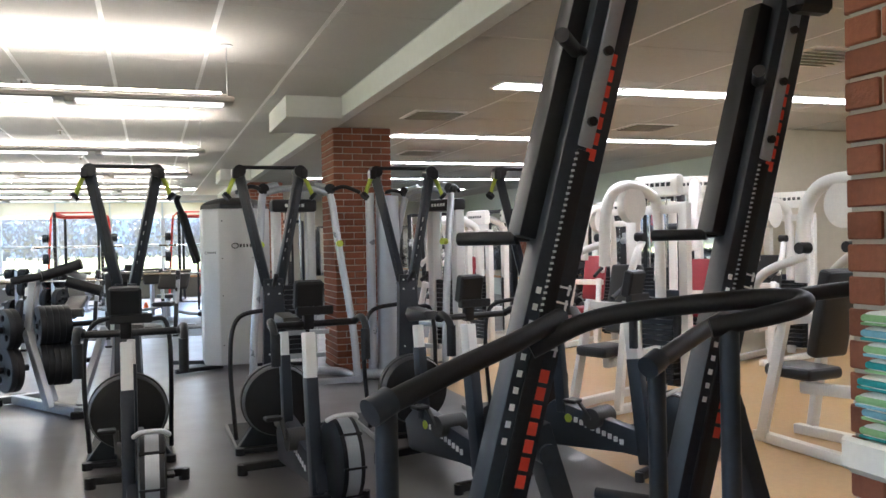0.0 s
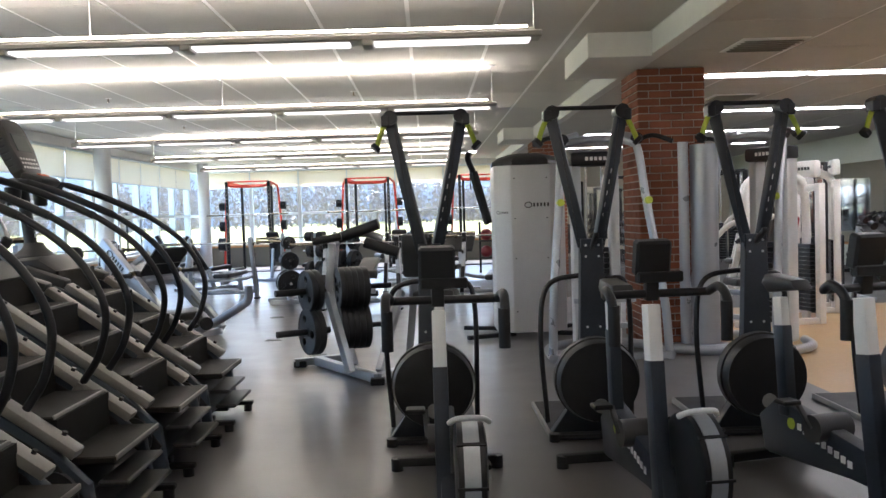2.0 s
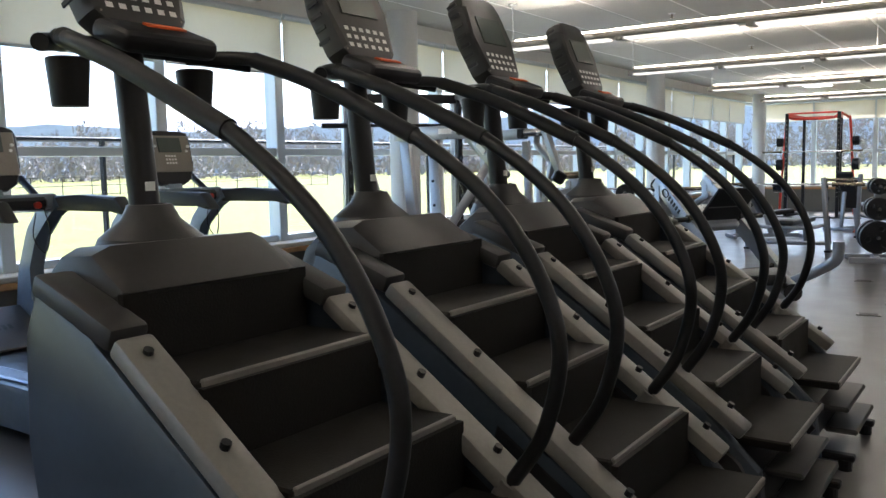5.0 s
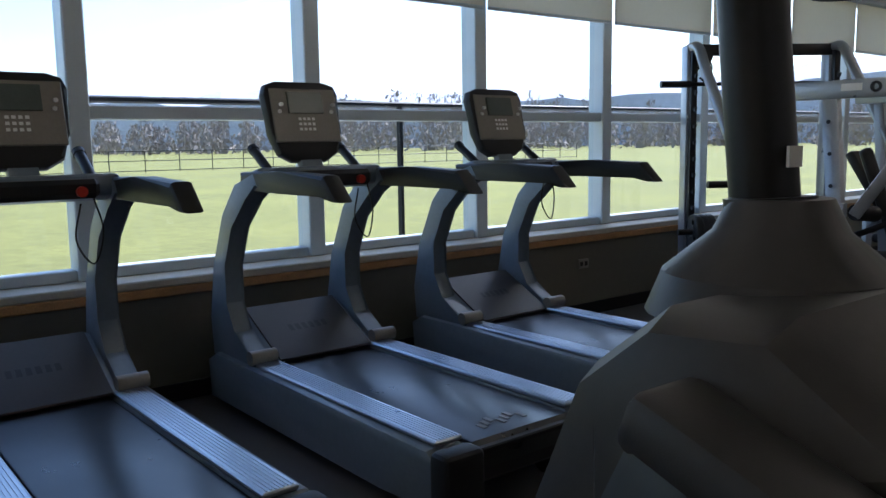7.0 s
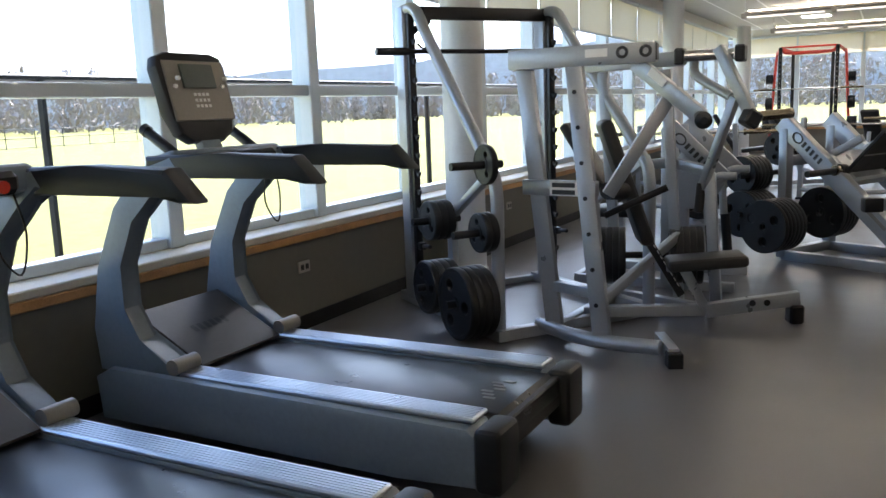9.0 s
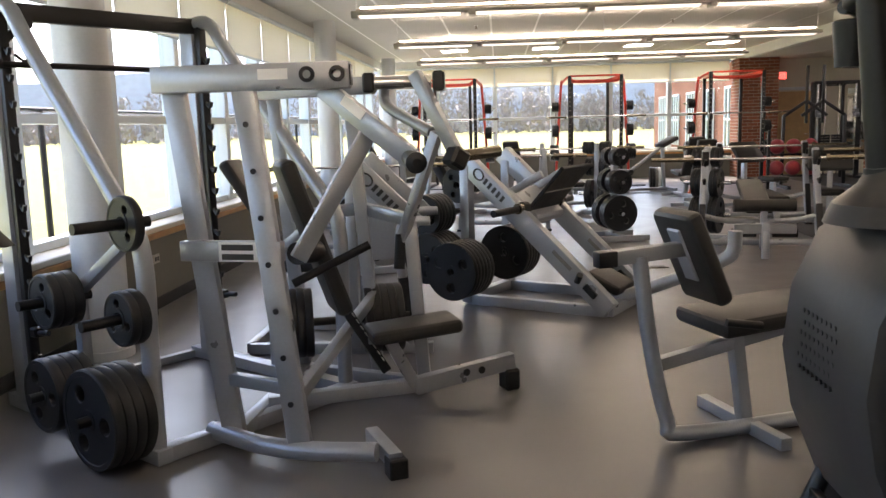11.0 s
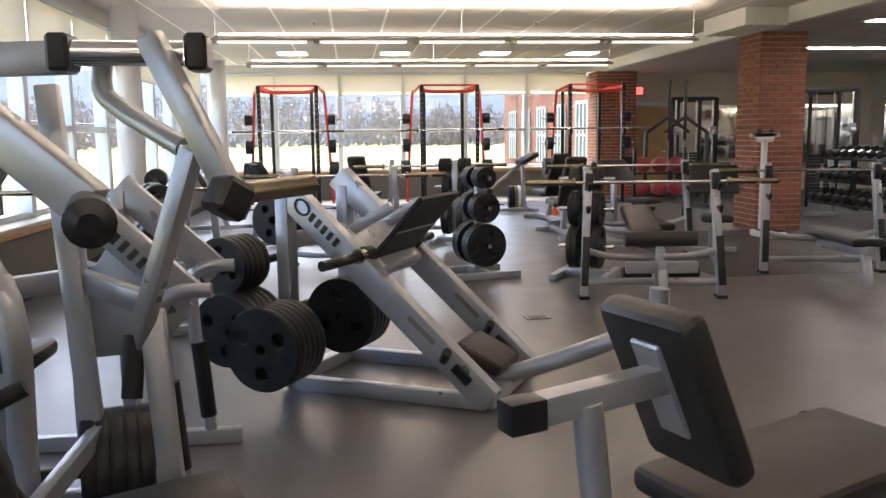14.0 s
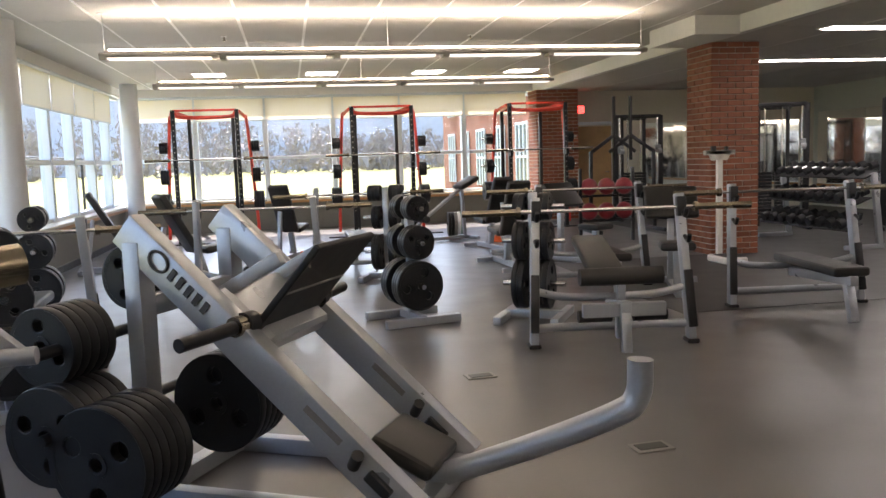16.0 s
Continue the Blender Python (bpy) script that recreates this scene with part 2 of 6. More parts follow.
SHAPES = {"box": s_box, "beam": s_beam, "cyl": s_cyl, "tube": s_tube, "prism": s_prism, "lathe": s_lathe}


def finish(me, sharp=27):
    for p in me.polygons:
        p.use_smooth = True
    bm = bmesh.new()
    bm.from_mesh(me)
    bmesh.ops.recalc_face_normals(bm, faces=bm.faces)
    for e in bm.edges:
        if len(e.link_faces) == 2 and e.calc_face_angle(0) > radians(sharp):
            e.smooth = False
    bm.to_mesh(me)
    bm.free()


def part(name, bm, mat, parent=None, label=""):
    me = bpy.data.meshes.new(name)
    bm.to_mesh(me)
    bm.free()
    finish(me)
    me.materials.append(mat)
    ob = new(name, me)
    if parent is not None:
        ob.parent = parent
    if label:
        ob["label"] = label
    return ob


def P(parent, name, mat, *shapes, label=""):
    """One part made of some shapes: (kind, arguments...)."""
    bm = bmesh.new()
    for kind, *args in shapes:
        extra = args.pop() if isinstance(args[-1], dict) else {}
        SHAPES[kind](bm, *args, **extra)
    return part(name, bm, mat, parent, label)


def thing(name, label, category, at=(0, 0, 0), rz=0, group=""):
    ob = new(name)
    ob.empty_display_size = 0.2
    ob.matrix_basis = pose(*at, 0, 0, rz)
    return tagged(ob, label, category, group)


def structure(name, mat, *shapes, label=""):
    ob = P(None, name, mat, *shapes)
    return tagged(ob, label, kind="structure")


def lettering(parent, name, text, size, m, mat, label=""):
    c = bpy.data.curves.new(name, "FONT")
    c.body, c.size, c.extrude, c.align_x, c.align_y = text, size, 0.001, "CENTER", "CENTER"
    tmp = bpy.data.objects.new("tmp", c)
    scene.collection.objects.link(tmp)
    bpy.context.view_layer.update()
    me = bpy.data.meshes.new_from_object(tmp.evaluated_get(bpy.context.evaluated_depsgraph_get()))
    bpy.data.objects.remove(tmp)
    me.name = name
    me.materials.clear()
    me.materials.append(mat)
    ob = new(name, me)
    ob.parent, ob.matrix_basis = parent, m
    if label:
        ob["label"] = label
    return ob


def badge(parent, at, u, v, w, mat=INK):
    """A plain oval ring and a bar in the place of a maker's mark, on the plane of u (along) and v (up)."""
    at, u, v = Vector(at), Vector(u).normalized(), Vector(v).normalized()
    bm = bmesh.new()
    ring = [at - u * w * 0.36 + u * math.cos(a) * w * 0.13 + v * math.sin(a) * w * 0.1 for a in [i * math.pi / 6 for i in range(12)]]
    s_tube(bm, [*ring, ring[0]], w * 0.018, 6, 2)
    for k in range(5):
        q = at + u * w * (-0.14 + 0.13 * k)
        s_beam(bm, q - v * w * 0.07, q + v * w * 0.07, w * 0.07, 0.003, up=u.cross(v), bev=0)
    return part("badge", bm, mat, parent, "dark printed badge")


PLATES = {}


def plate_mesh(r, t, holes=True):
    """A weight plate with three grip holes and a bore, raised at hub and rim."""
    key = (r, t, holes)
    if key not in PLATES:
        c = bpy.data.curves.new("weight_plate", "CURVE")
        c.dimensions, c.fill_mode, c.extrude, c.bevel_depth, c.bevel_resolution = "2D", "BOTH", t / 2 - 0.006, 0.006, 1
        rounds = [(0, 0, r - 0.006), (0, 0, 0.032)]
        if holes:
            rounds += [(0.56 * r * math.cos(a), 0.56 * r * math.sin(a), 0.2 * r) for a in (0.5, 0.5 + 2.094, 0.5 + 4.189)]
        for x, y, q in rounds:
            k = 32 if q > 0.08 else 12
            s = c.splines.new("POLY")
            s.points.add(k - 1)
            s.use_cyclic_u = True
            for i, p in enumerate(s.points):
                p.co = (x + q * math.cos(2 * math.pi * i / k), y + q * math.sin(2 * math.pi * i / k), 0, 1)
        tmp = bpy.data.objects.new("tmp", c)
        scene.collection.objects.link(tmp)
        bpy.context.view_layer.update()
        me = bpy.data.meshes.new_from_object(tmp.evaluated_get(bpy.context.evaluated_depsgraph_get()))
        bpy.data.objects.remove(tmp)
        me.name = "weight_plate"
        bm = bmesh.new()
        bm.from_mesh(me)
        s_lathe(bm, (0, 0, 0), (0, 0, 1), [(-t / 2 - 0.004, 0.034), (-t / 2 - 0.004, 0.05), (t / 2 + 0.004, 0.05), (t / 2 + 0.004, 0.034)], 16, True)
        for f in (-1, 1):
            s_lathe(bm, (0, 0, f * t / 2), (0, 0, 1), [(-0.003, r * 0.86), (-0.003, r - 0.004), (0.003, r - 0.006), (0.003, r * 0.88)], 32, True)
        bm.to_mesh(me)
        bm.free()
        finish(me)
        me.materials.clear()
        me.materials.append(IRON)
        PLATES[key] = me
    return PLATES[key]


def plates(start, axis, sizes, mat=None, label="", holes=True):
    """Weight plates side by side on a peg, from start along the axis; sizes: radius and thickness of each."""
    axis = Vector(axis).normalized()
    at = Vector(start)
    for r, t in sizes:
        ob = new("weight_plate", plate_mesh(r, t, holes))
        m = frame_of(Vector(), axis).to_4x4() @ pose(0, 0, 0, 0, 0, random.uniform(0, 120))
        m.translation = at + axis * t / 2
        ob.matrix_basis = m
        if mat:
            me = ob.data.copy()
            me.materials.clear()
            me.materials.append(mat)
            ob.data = me
        tagged(ob, label or ("large black iron weight plate with three grip holes" if r > 0.2 else "small black iron weight plate on a storage peg"), "weight plate", "weight plates")
        at += axis * (t + 0.004)


def W(th, p):
    """A place of a thing in the world."""
    return th.matrix_basis @ Vector(p)


def D(th, d):
    return th.matrix_basis.to_3x3() @ Vector(d)


# ---- structure ----
XL, XR, YN, YF, ZC, ZS = -5.36, 10.8, -2.0, 27.5, 3.07, 2.87
XB = 3.66
structure("floor", FLOOR, ("box", ((XL - 0.3 + 4.5) / 2, (YN + YF) / 2, -0.1), (4.5 - XL + 0.3, YF - YN + 0.6, 0.2), {"bev": 0}), label="grey sheet floor with a soft sheen")
structure("floor_tan", TANFLOOR, ("box", ((4.5 + XR) / 2 + 0.15, (YN + 13.5) / 2, -0.1), (XR - 4.5 + 0.3, 13.5 - YN, 0.2), {"bev": 0}), label="tan sheet floor under the white machines")
structure("floor_dark", DARKFLOOR, ("box", ((4.5 + XR) / 2 + 0.15, (13.5 + YF) / 2 + 0.15, -0.1), (XR - 4.5 + 0.3, YF - 13.5 + 0.3, 0.2), {"bev": 0}), label="dark rubber floor of the free weight corner")
structure("floor_mat", DARKFLOOR, ("box", (3.0, 17.6, 0.002), (2.99, 3.8, 0.004), {"bev": 0}), label="dark rubber mat under the benches")
structure("wall_near", CREAM, ("box", ((XL + XR) / 2, YN - 0.1, 1.6), (XR - XL + 0.8, 0.2, 3.4), {"bev": 0}), label="cream painted wall")
structure("wall_right", GREENISH, ("box", (XR + 0.1, (YN + YF) / 2, 1.6), (0.2, YF - YN + 0.4, 3.4), {"bev": 0}), label="pale green painted wall")
structure("wall_far_right", CREAM, ("box", ((4.5 + XR) / 2, YF + 0.1, 1.6), (XR - 4.5, 0.2, 3.4), {"bev": 0}), label="cream painted end wall")
structure("wall_left_low", LOWWALL, ("box", (XL + 0.13, (YN + YF) / 2, 0.32), (0.22, YF - YN, 0.64), {"bev": 0}), label="grey green painted low wall under the windows")
structure("wall_far_low", LOWWALL, ("box", ((XL + 3.6) / 2, YF - 0.03, 0.32), (3.6 - XL, 0.22, 0.64), {"bev": 0}), label="low wall under the end windows")
structure("wall_left_high", PLASTER, ("box", (XL, (YN + YF) / 2, 3.05), (0.25, YF - YN + 0.4, 0.3), {"bev": 0}), label="plaster band above the windows")
structure("wall_far_high", PLASTER, ("box", ((XL + 4.5) / 2, YF + 0.05, 3.05), (4.5 - XL + 0.2, 0.25, 0.3), {"bev": 0}), label="plaster band above the end windows")
structure("sill_left", SILLTOP, ("box", (XL + 0.14, (YN + YF) / 2, 0.667), (0.28, YF - YN, 0.045), {"bev": 0.008}), label="pale window sill")
structure("sill_edge_left", SILLWOOD, ("box", (XL + 0.268, (YN + YF) / 2, 0.618), (0.03, YF - YN, 0.05), {"bev": 0.006}), label="oak edge under the sill")
structure("sill_far", SILLTOP, ("box", ((XL + 3.6) / 2 + 0.14, YF - 0.08, 0.667), (3.6 - XL - 0.3, 0.32, 0.045), {"bev": 0.008}), label="pale window sill")
structure("sill_edge_far", SILLWOOD, ("box", ((XL + 3.6) / 2 + 0.14, YF - 0.255, 0.618), (3.6 - XL - 0.3, 0.03, 0.05), {"bev": 0.006}), label="oak edge under the sill")
structure("baseboard", RUBBER, ("box", (XL + 0.247, (YN + YF) / 2, 0.05), (0.012, YF - YN, 0.1), {"bev": 0.003}), label="black rubber baseboard")


def tiled_ceiling(name, x0, x1, y0, y1, z, px, py, label):
    bm = bmesh.new()
    nx, ny = round((x1 - x0) / px), round((y1 - y0) / py)
    dx, dy = (x1 - x0) / nx, (y1 - y0) / ny
    verts, faces = [], []
    for i in range(nx):
        for j in range(ny):
            a, b, c, d = x0 + i * dx + 0.018, x0 + (i + 1) * dx - 0.018, y0 + j * dy + 0.005, y0 + (j + 1) * dy - 0.005
            k = len(verts)
            verts += [(a, c, z), (b, c, z), (b, d, z), (a, d, z), (a, c, z + 0.03), (b, c, z + 0.03), (b, d, z + 0.03), (a, d, z + 0.03)]
            faces += [(k, k + 1, k + 2, k + 3), (k, k + 4, k + 5, k + 1), (k + 1, k + 5, k + 6, k + 2), (k + 2, k + 6, k + 7, k + 3), (k + 3, k + 7, k + 4, k)]
    me = bpy.data.meshes.new(name)
    me.from_pydata(verts, [], faces)
    me.materials.append(PANEL)
    bm.free()
    tagged(new(name, me), label, kind="structure")
    structure(name + "_grid", GRID, ("box", ((x0 + x1) / 2, (y0 + y1) / 2, z + 0.054), (x1 - x0 + 0.2, y1 - y0 + 0.2, 0.1), {"bev": 0}), label="white ceiling grid behind the tiles")


tiled_ceiling("ceiling", XL, XB, YN, YF, ZC, 0.76, 1.75, "off-white ceiling tiles with white joints")
tiled_ceiling("ceiling_low", XB + 0.12, XR, YN, YF, ZS, 1.2, 1.2, "lower off-white ceiling over the machine area")
structure("ceiling_fascia", PLASTER, ("box", (XB + 0.06, (YN + YF) / 2, 2.985), (0.12, YF - YN, 0.25), {"bev": 0.004}), label="white plaster step between the two ceilings")


def capital(y):
    structure("trim_soffit", PLASTER, ("box", (XB - 0.3, y + 0.55, 2.955), (0.6, 1.3, 0.23), {"bev": 0.004}), label="white plaster soffit box beside the brick pillar")


def brick_pillar(name, x, y, w, d, h, label):
    """A pillar of bricks in running bond, each brick proud of the mortar."""
    core = tagged(P(None, name, MORTAR, ("box", (x + w / 2, y + d / 2, h / 2), (w - 0.02, d - 0.02, h), {"bev": 0})), label, kind="structure")
    course, bw, n = 0.0775, 0.235, 0
    sizes = {}
    for side, length in (("front", w), ("left", d), ("right", d), ("back", w)):
        k = round(length / bw)
        u = length / k
        for row in range(int(h / course)):
            cuts = [0, *[(i + (0.5 if row % 2 else 1)) * u for i in range(k)], length]
            cuts = [c for i, c in enumerate(cuts) if i == 0 or c - cuts[i - 1] > 0.02]
            for a, b in zip(cuts, cuts[1:]):
                yield_key = (round(b - a - 0.012, 3), side in ("front", "back"))
                if yield_key not in sizes:
                    bm = bmesh.new()
                    s_box(bm, (0, 0, 0), (yield_key[0], 0.03, course - 0.012), bev=0.004)
                    me = bpy.data.meshes.new("brick")
                    bm.to_mesh(me)
                    bm.free()
                    me.materials.append(BRICK)
                    sizes[yield_key] = me
                mid, z = (a + b) / 2, row * course + course / 2
                ob = bpy.data.objects.new("brick", sizes[yield_key])
                ob.parent = core
                jit = random.uniform(-0.0015, 0.0015)
                ob.matrix_basis = {"front": pose(x + mid, y + 0.012 + jit, z), "back": pose(x + mid, y + d - 0.012 + jit, z),
                                   "left": pose(x + 0.012 + jit, y + mid, z, 0, 0, 90), "right": pose(x + w - 0.012 + jit, y + mid, z, 0, 0, 90)}[side]
                BRICKS.append(ob)
                n += 1
    return core


BRICKS = []
for y in (10.72, 19.35):
    capital(y - 0.75)


def window_bay(name, a, b, wall, rail=1.57):
    """A window bay from a to b along a wall, with frame, transom, glass and a roller blind."""
    th = new(name)
    th.matrix_basis = pose(XL, 0, 0, 0, 0, 90) if wall == "left" else pose(0, YF, 0)
    tagged(th, "aluminium framed window with a transom and a lowered roller blind", kind="structure")
    f = [("box", (a, 0, 1.8), (0.11, 0.16, 2.22), {"bev": 0.008}), ("box", ((a + b) / 2, 0, 0.72), (b - a - 0.11, 0.1, 0.06)),
         ("box", ((a + b) / 2, 0, 2.87), (b - a - 0.11, 0.1, 0.06))]
    P(th, "window_frame", FRAME, *f)
    P(th, "transom", FRAME, ("box", ((a + b) / 2, 0, rail), (b - a - 0.11, 0.13, 0.075)))
    for z0, z1 in ((0.75, rail - 0.04), (rail + 0.04, 2.84)):
        g = P(th, "pane", GLASS, ("box", ((a + b) / 2, 0.02, (z0 + z1) / 2), (b - a - 0.11, 0.008, z1 - z0), {"bev": 0}))
        g.visible_shadow = False
    return th


def roller_blind(a, b, wall, bottom):
    th = thing("roller_blind", "cream roller blind pulled part way down a window", "blind", (XL, 0, 0) if wall == "left" else (0, YF, 0), 90 if wall == "left" else 0, "roller blinds")
    s = -1
    P(th, "fabric", BLIND, ("box", ((a + b) / 2, s * 0.13, (bottom + 2.9) / 2), (b - a - 0.04, 0.006, 2.9 - bottom), {"bev": 0}))
    P(th, "bottom_bar", FRAME, ("box", ((a + b) / 2, s * 0.13, bottom), (b - a - 0.04, 0.02, 0.025)))
    P(th, "roller", FRAME, ("cyl", (a + 0.02, s * 0.14, 2.87), (b - 0.02, s * 0.14, 2.87), 0.03))


ys = [8.19 + 1.38 * k for k in range(-7, 14)]
for a, b in zip(ys, ys[1:]):
    window_bay("window_1", a, b, "left")
    roller_blind(a, b, "left", 2.32)
window_bay("window_1", ys[-1], YF - 0.1, "left")
xs = [XL + 0.1 + 1.46 * k for k in range(7)]
for i, (a, b) in enumerate(zip(xs, xs[1:])):
    window_bay("window_2", a, b, "far")
    roller_blind(a, b, "far", 2.38)


def round_column(y):
    th = structure("column", PALEGREY, ("cyl", (-4.88, y, 0), (-4.88, y, ZC), 0.165, {"seg": 40}), ("cyl", (-4.88, y, 0), (-4.88, y, 0.06), 0.18, {"seg": 40}), label="round pale grey painted column beside the windows")


for y in (11.05, 18.75, 26.2):
    round_column(y)

# ---- outside ----
tagged(P(None, "ground", GRASS, ("box", (0, 200, -0.75), (1600, 1600, 0.5), {"bev": 0})), "wide mown playing field", kind="structure")
structure("pavement", ROADM, ("box", (-8.2, 13, -0.47), (3.0, 60, 0.08)), label="concrete path beside the building")
random.seed(5)
verts, faces = [], []
for i in range(800):
    ang = radians(random.uniform(-30, 190))
    dist = random.uniform(170, 240)
    cx, cy, hh = -dist * math.sin(ang), dist * math.cos(ang), random.uniform(7, 11) * (1 + 0.25 * math.sin(ang * 9))
    for k in range(200):
        zz = hh * random.uniform(0.0, 1.0) ** 0.8
        rr = hh * 0.34 * (1.15 - zz / hh) + 0.5
        q = Vector((cx + random.gauss(0, rr * 0.5), cy + random.gauss(0, rr * 0.5), zz - 0.5))
        sz = random.uniform(0.25, 0.8) * (1.15 - 0.6 * zz / hh)
        k0 = len(verts)
        verts += [q + Vector((random.gauss(0, sz * 0.6), random.gauss(0, sz * 0.6), random.gauss(0, sz))) for _ in range(3)]
        faces.append((k0, k0 + 1, k0 + 2))
woods = bpy.data.meshes.new("woods")
woods.from_pydata(verts, [], faces)
woods.materials.append(TWIGS)
# far ridge; its haze is only the pale blue of RIDGE
verts, faces = [], []
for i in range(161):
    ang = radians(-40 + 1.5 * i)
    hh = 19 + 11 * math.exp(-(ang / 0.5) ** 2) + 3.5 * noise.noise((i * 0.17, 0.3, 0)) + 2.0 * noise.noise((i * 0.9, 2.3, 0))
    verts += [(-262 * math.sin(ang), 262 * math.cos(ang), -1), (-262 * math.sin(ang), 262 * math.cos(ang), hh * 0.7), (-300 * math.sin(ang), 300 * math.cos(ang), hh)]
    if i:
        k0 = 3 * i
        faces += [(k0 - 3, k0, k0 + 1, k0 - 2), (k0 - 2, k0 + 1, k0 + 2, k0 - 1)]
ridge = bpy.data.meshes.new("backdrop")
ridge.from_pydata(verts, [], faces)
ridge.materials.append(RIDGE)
tagged(new("backdrop", ridge), "wooded ridge beyond the field, coloured pale blue for haze", kind="structure")
tagged(new("woods", woods), "bare brown woods far across the field", "trees", kind="stuff")
random.seed(0)


def fence(x0, y0, x1, y1, n, h):
    th = thing("fence", "dark metal rail fence along the playing field", "fence", (x0, y0, -0.5))
    d = Vector((x1 - x0, y1 - y0, 0))
    for i in range(n + 1):
        q = d * (i / n)
        P(th, "post", BLACK, ("cyl", q, q + Vector((0, 0, h)), 0.035, {"seg": 6}))
    for z in (h,) if h > 2 else (h, h * 0.55, 0.12):
        P(th, "rail", BLACK, ("cyl", (0, 0, z), d + Vector((0, 0, z)), 0.028, {"seg": 6}))


fence(-60, -30, -60, 70, 40, 1.5)
fence(-7.4, -3, -7.4, 33, 6, 2.25)

# ---- lamps ----
def pendant(y):
    th = thing("pendant_light", "long suspended linear light with five warm lit lenses", "light", (-3.77, y, 2.6), 0, "linear lights")
    P(th, "housing", HOUSING, ("box", (3.05, 0, 0.03), (6.1, 0.17, 0.05), {"bev": 0.012}), ("box", (3.05, 0, 0.062), (6.0, 0.1, 0.03)))
    for k in range(5):
        P(th, "lens", LENS, ("box", (0.61 + 1.22 * k, 0, 0), (1.06, 0.13, 0.03), {"bev": 0.008}))
        P(th, "joint", HOUSING, ("box", (1.22 * k + 0.04, 0, 0.0), (0.07, 0.165, 0.05), {"bev": 0.006}))
    P(th, "uplight", UPLIGHT, ("box", (3.05, 0, 0.085), (5.9, 0.1, 0.012), {"bev": 0}), label="upward facing lamp strip")
    for x in (0.05, 3.05, 6.05):
        P(th, "cable", PALEGREY, ("cyl", (x, 0, 0.07), (x, 0, ZC - 2.6), 0.004, {"seg": 6}), ("cyl", (x, 0, ZC - 2.61), (x, 0, ZC - 2.6), 0.05, {"seg": 12}))


for y in (0.6, 4.2, 7.79, 11.44, 14.74, 18.31, 21.82):
    pendant(y)


def troffer(x, y):
    th = thing("ceiling_light", "recessed white troffer light in the lower ceiling", "light", (x, y, ZS), 0, "recessed lights")
    P(th, "frame", GRID, ("box", (0, 0, -0.004), (1.22, 0.3, 0.012), {"bev": 0.003}))
    P(th, "diffuser", LENSW, ("box", (0, 0, -0.012), (1.16, 0.24, 0.006), {"bev": 0.002}))


for j in range(6):
    for i in range(4):
        troffer(5.2 + 1.24 * i, 4.4 + 3.45 * j)


def far_panel(x):
    th = thing("ceiling_panel_light", "square recessed light in the tiled ceiling", "light", (x, 24.6, ZC), 0, "square recessed lights")
    P(th, "frame", GRID, ("box", (0, 0, -0.004), (0.6, 0.6, 0.012), {"bev": 0.003}))
    P(th, "diffuser", LENSW, ("box", (0, 0, -0.012), (0.54, 0.54, 0.006), {"bev": 0.002}))


for x in (-3.2, -1.2, 0.8, 2.6):
    far_panel(x)


def sprinkler(x, y, z=ZC):
    th = thing("sprinkler", "small brass ceiling sprinkler head", "sprinkler", (x, y, z), 0, "sprinklers")
    P(th, "rose", GRID, ("cyl", (0, 0, -0.008), (0, 0, 0), 0.04))
    P(th, "nozzle", BRASS, ("cyl", (0, 0, -0.05), (0, 0, -0.008), 0.01, {"seg": 10}), ("cyl", (0, 0, -0.055), (0, 0, -0.05), 0.025, {"seg": 10}))


for x in (-2.6, 0.6):
    for y in (6.0, 9.6, 13.1, 16.5, 20.0):
        sprinkler(x, y)


def vent(x, y):
    th = thing("ceiling_vent", "square grey supply vent in the lower ceiling", "vent", (x, y, ZS), 0, "vents")
    P(th, "frame", GRID, ("box", (0, 0, -0.006), (0.6, 0.6, 0.012)))
    for k in range(6):
        P(th, "slat", HOUSING, ("box", (0, -0.22 + 0.088 * k, -0.018), (0.52, 0.06, 0.008), (25, 0, 0)))


for p in ((4.6, 9.6), (6.6, 6.2), (5.6, 13.2), (7.5, 10.0)):
    vent(*p)

# ---- stair climbers ----
def rounded_board(outline, thick, at, tilt):
    """A rounded console shell: an outline across and up, thick along x, tilted back."""
    bm = bmesh.new()
    s_prism(bm, outline, -thick / 2, thick / 2, thick * 0.28)
    bmesh.ops.transform(bm, matrix=pose(*at, 0, tilt, 0) @ pose(0, 0, 0, 0, 0, 90), verts=bm.verts)
    return bm


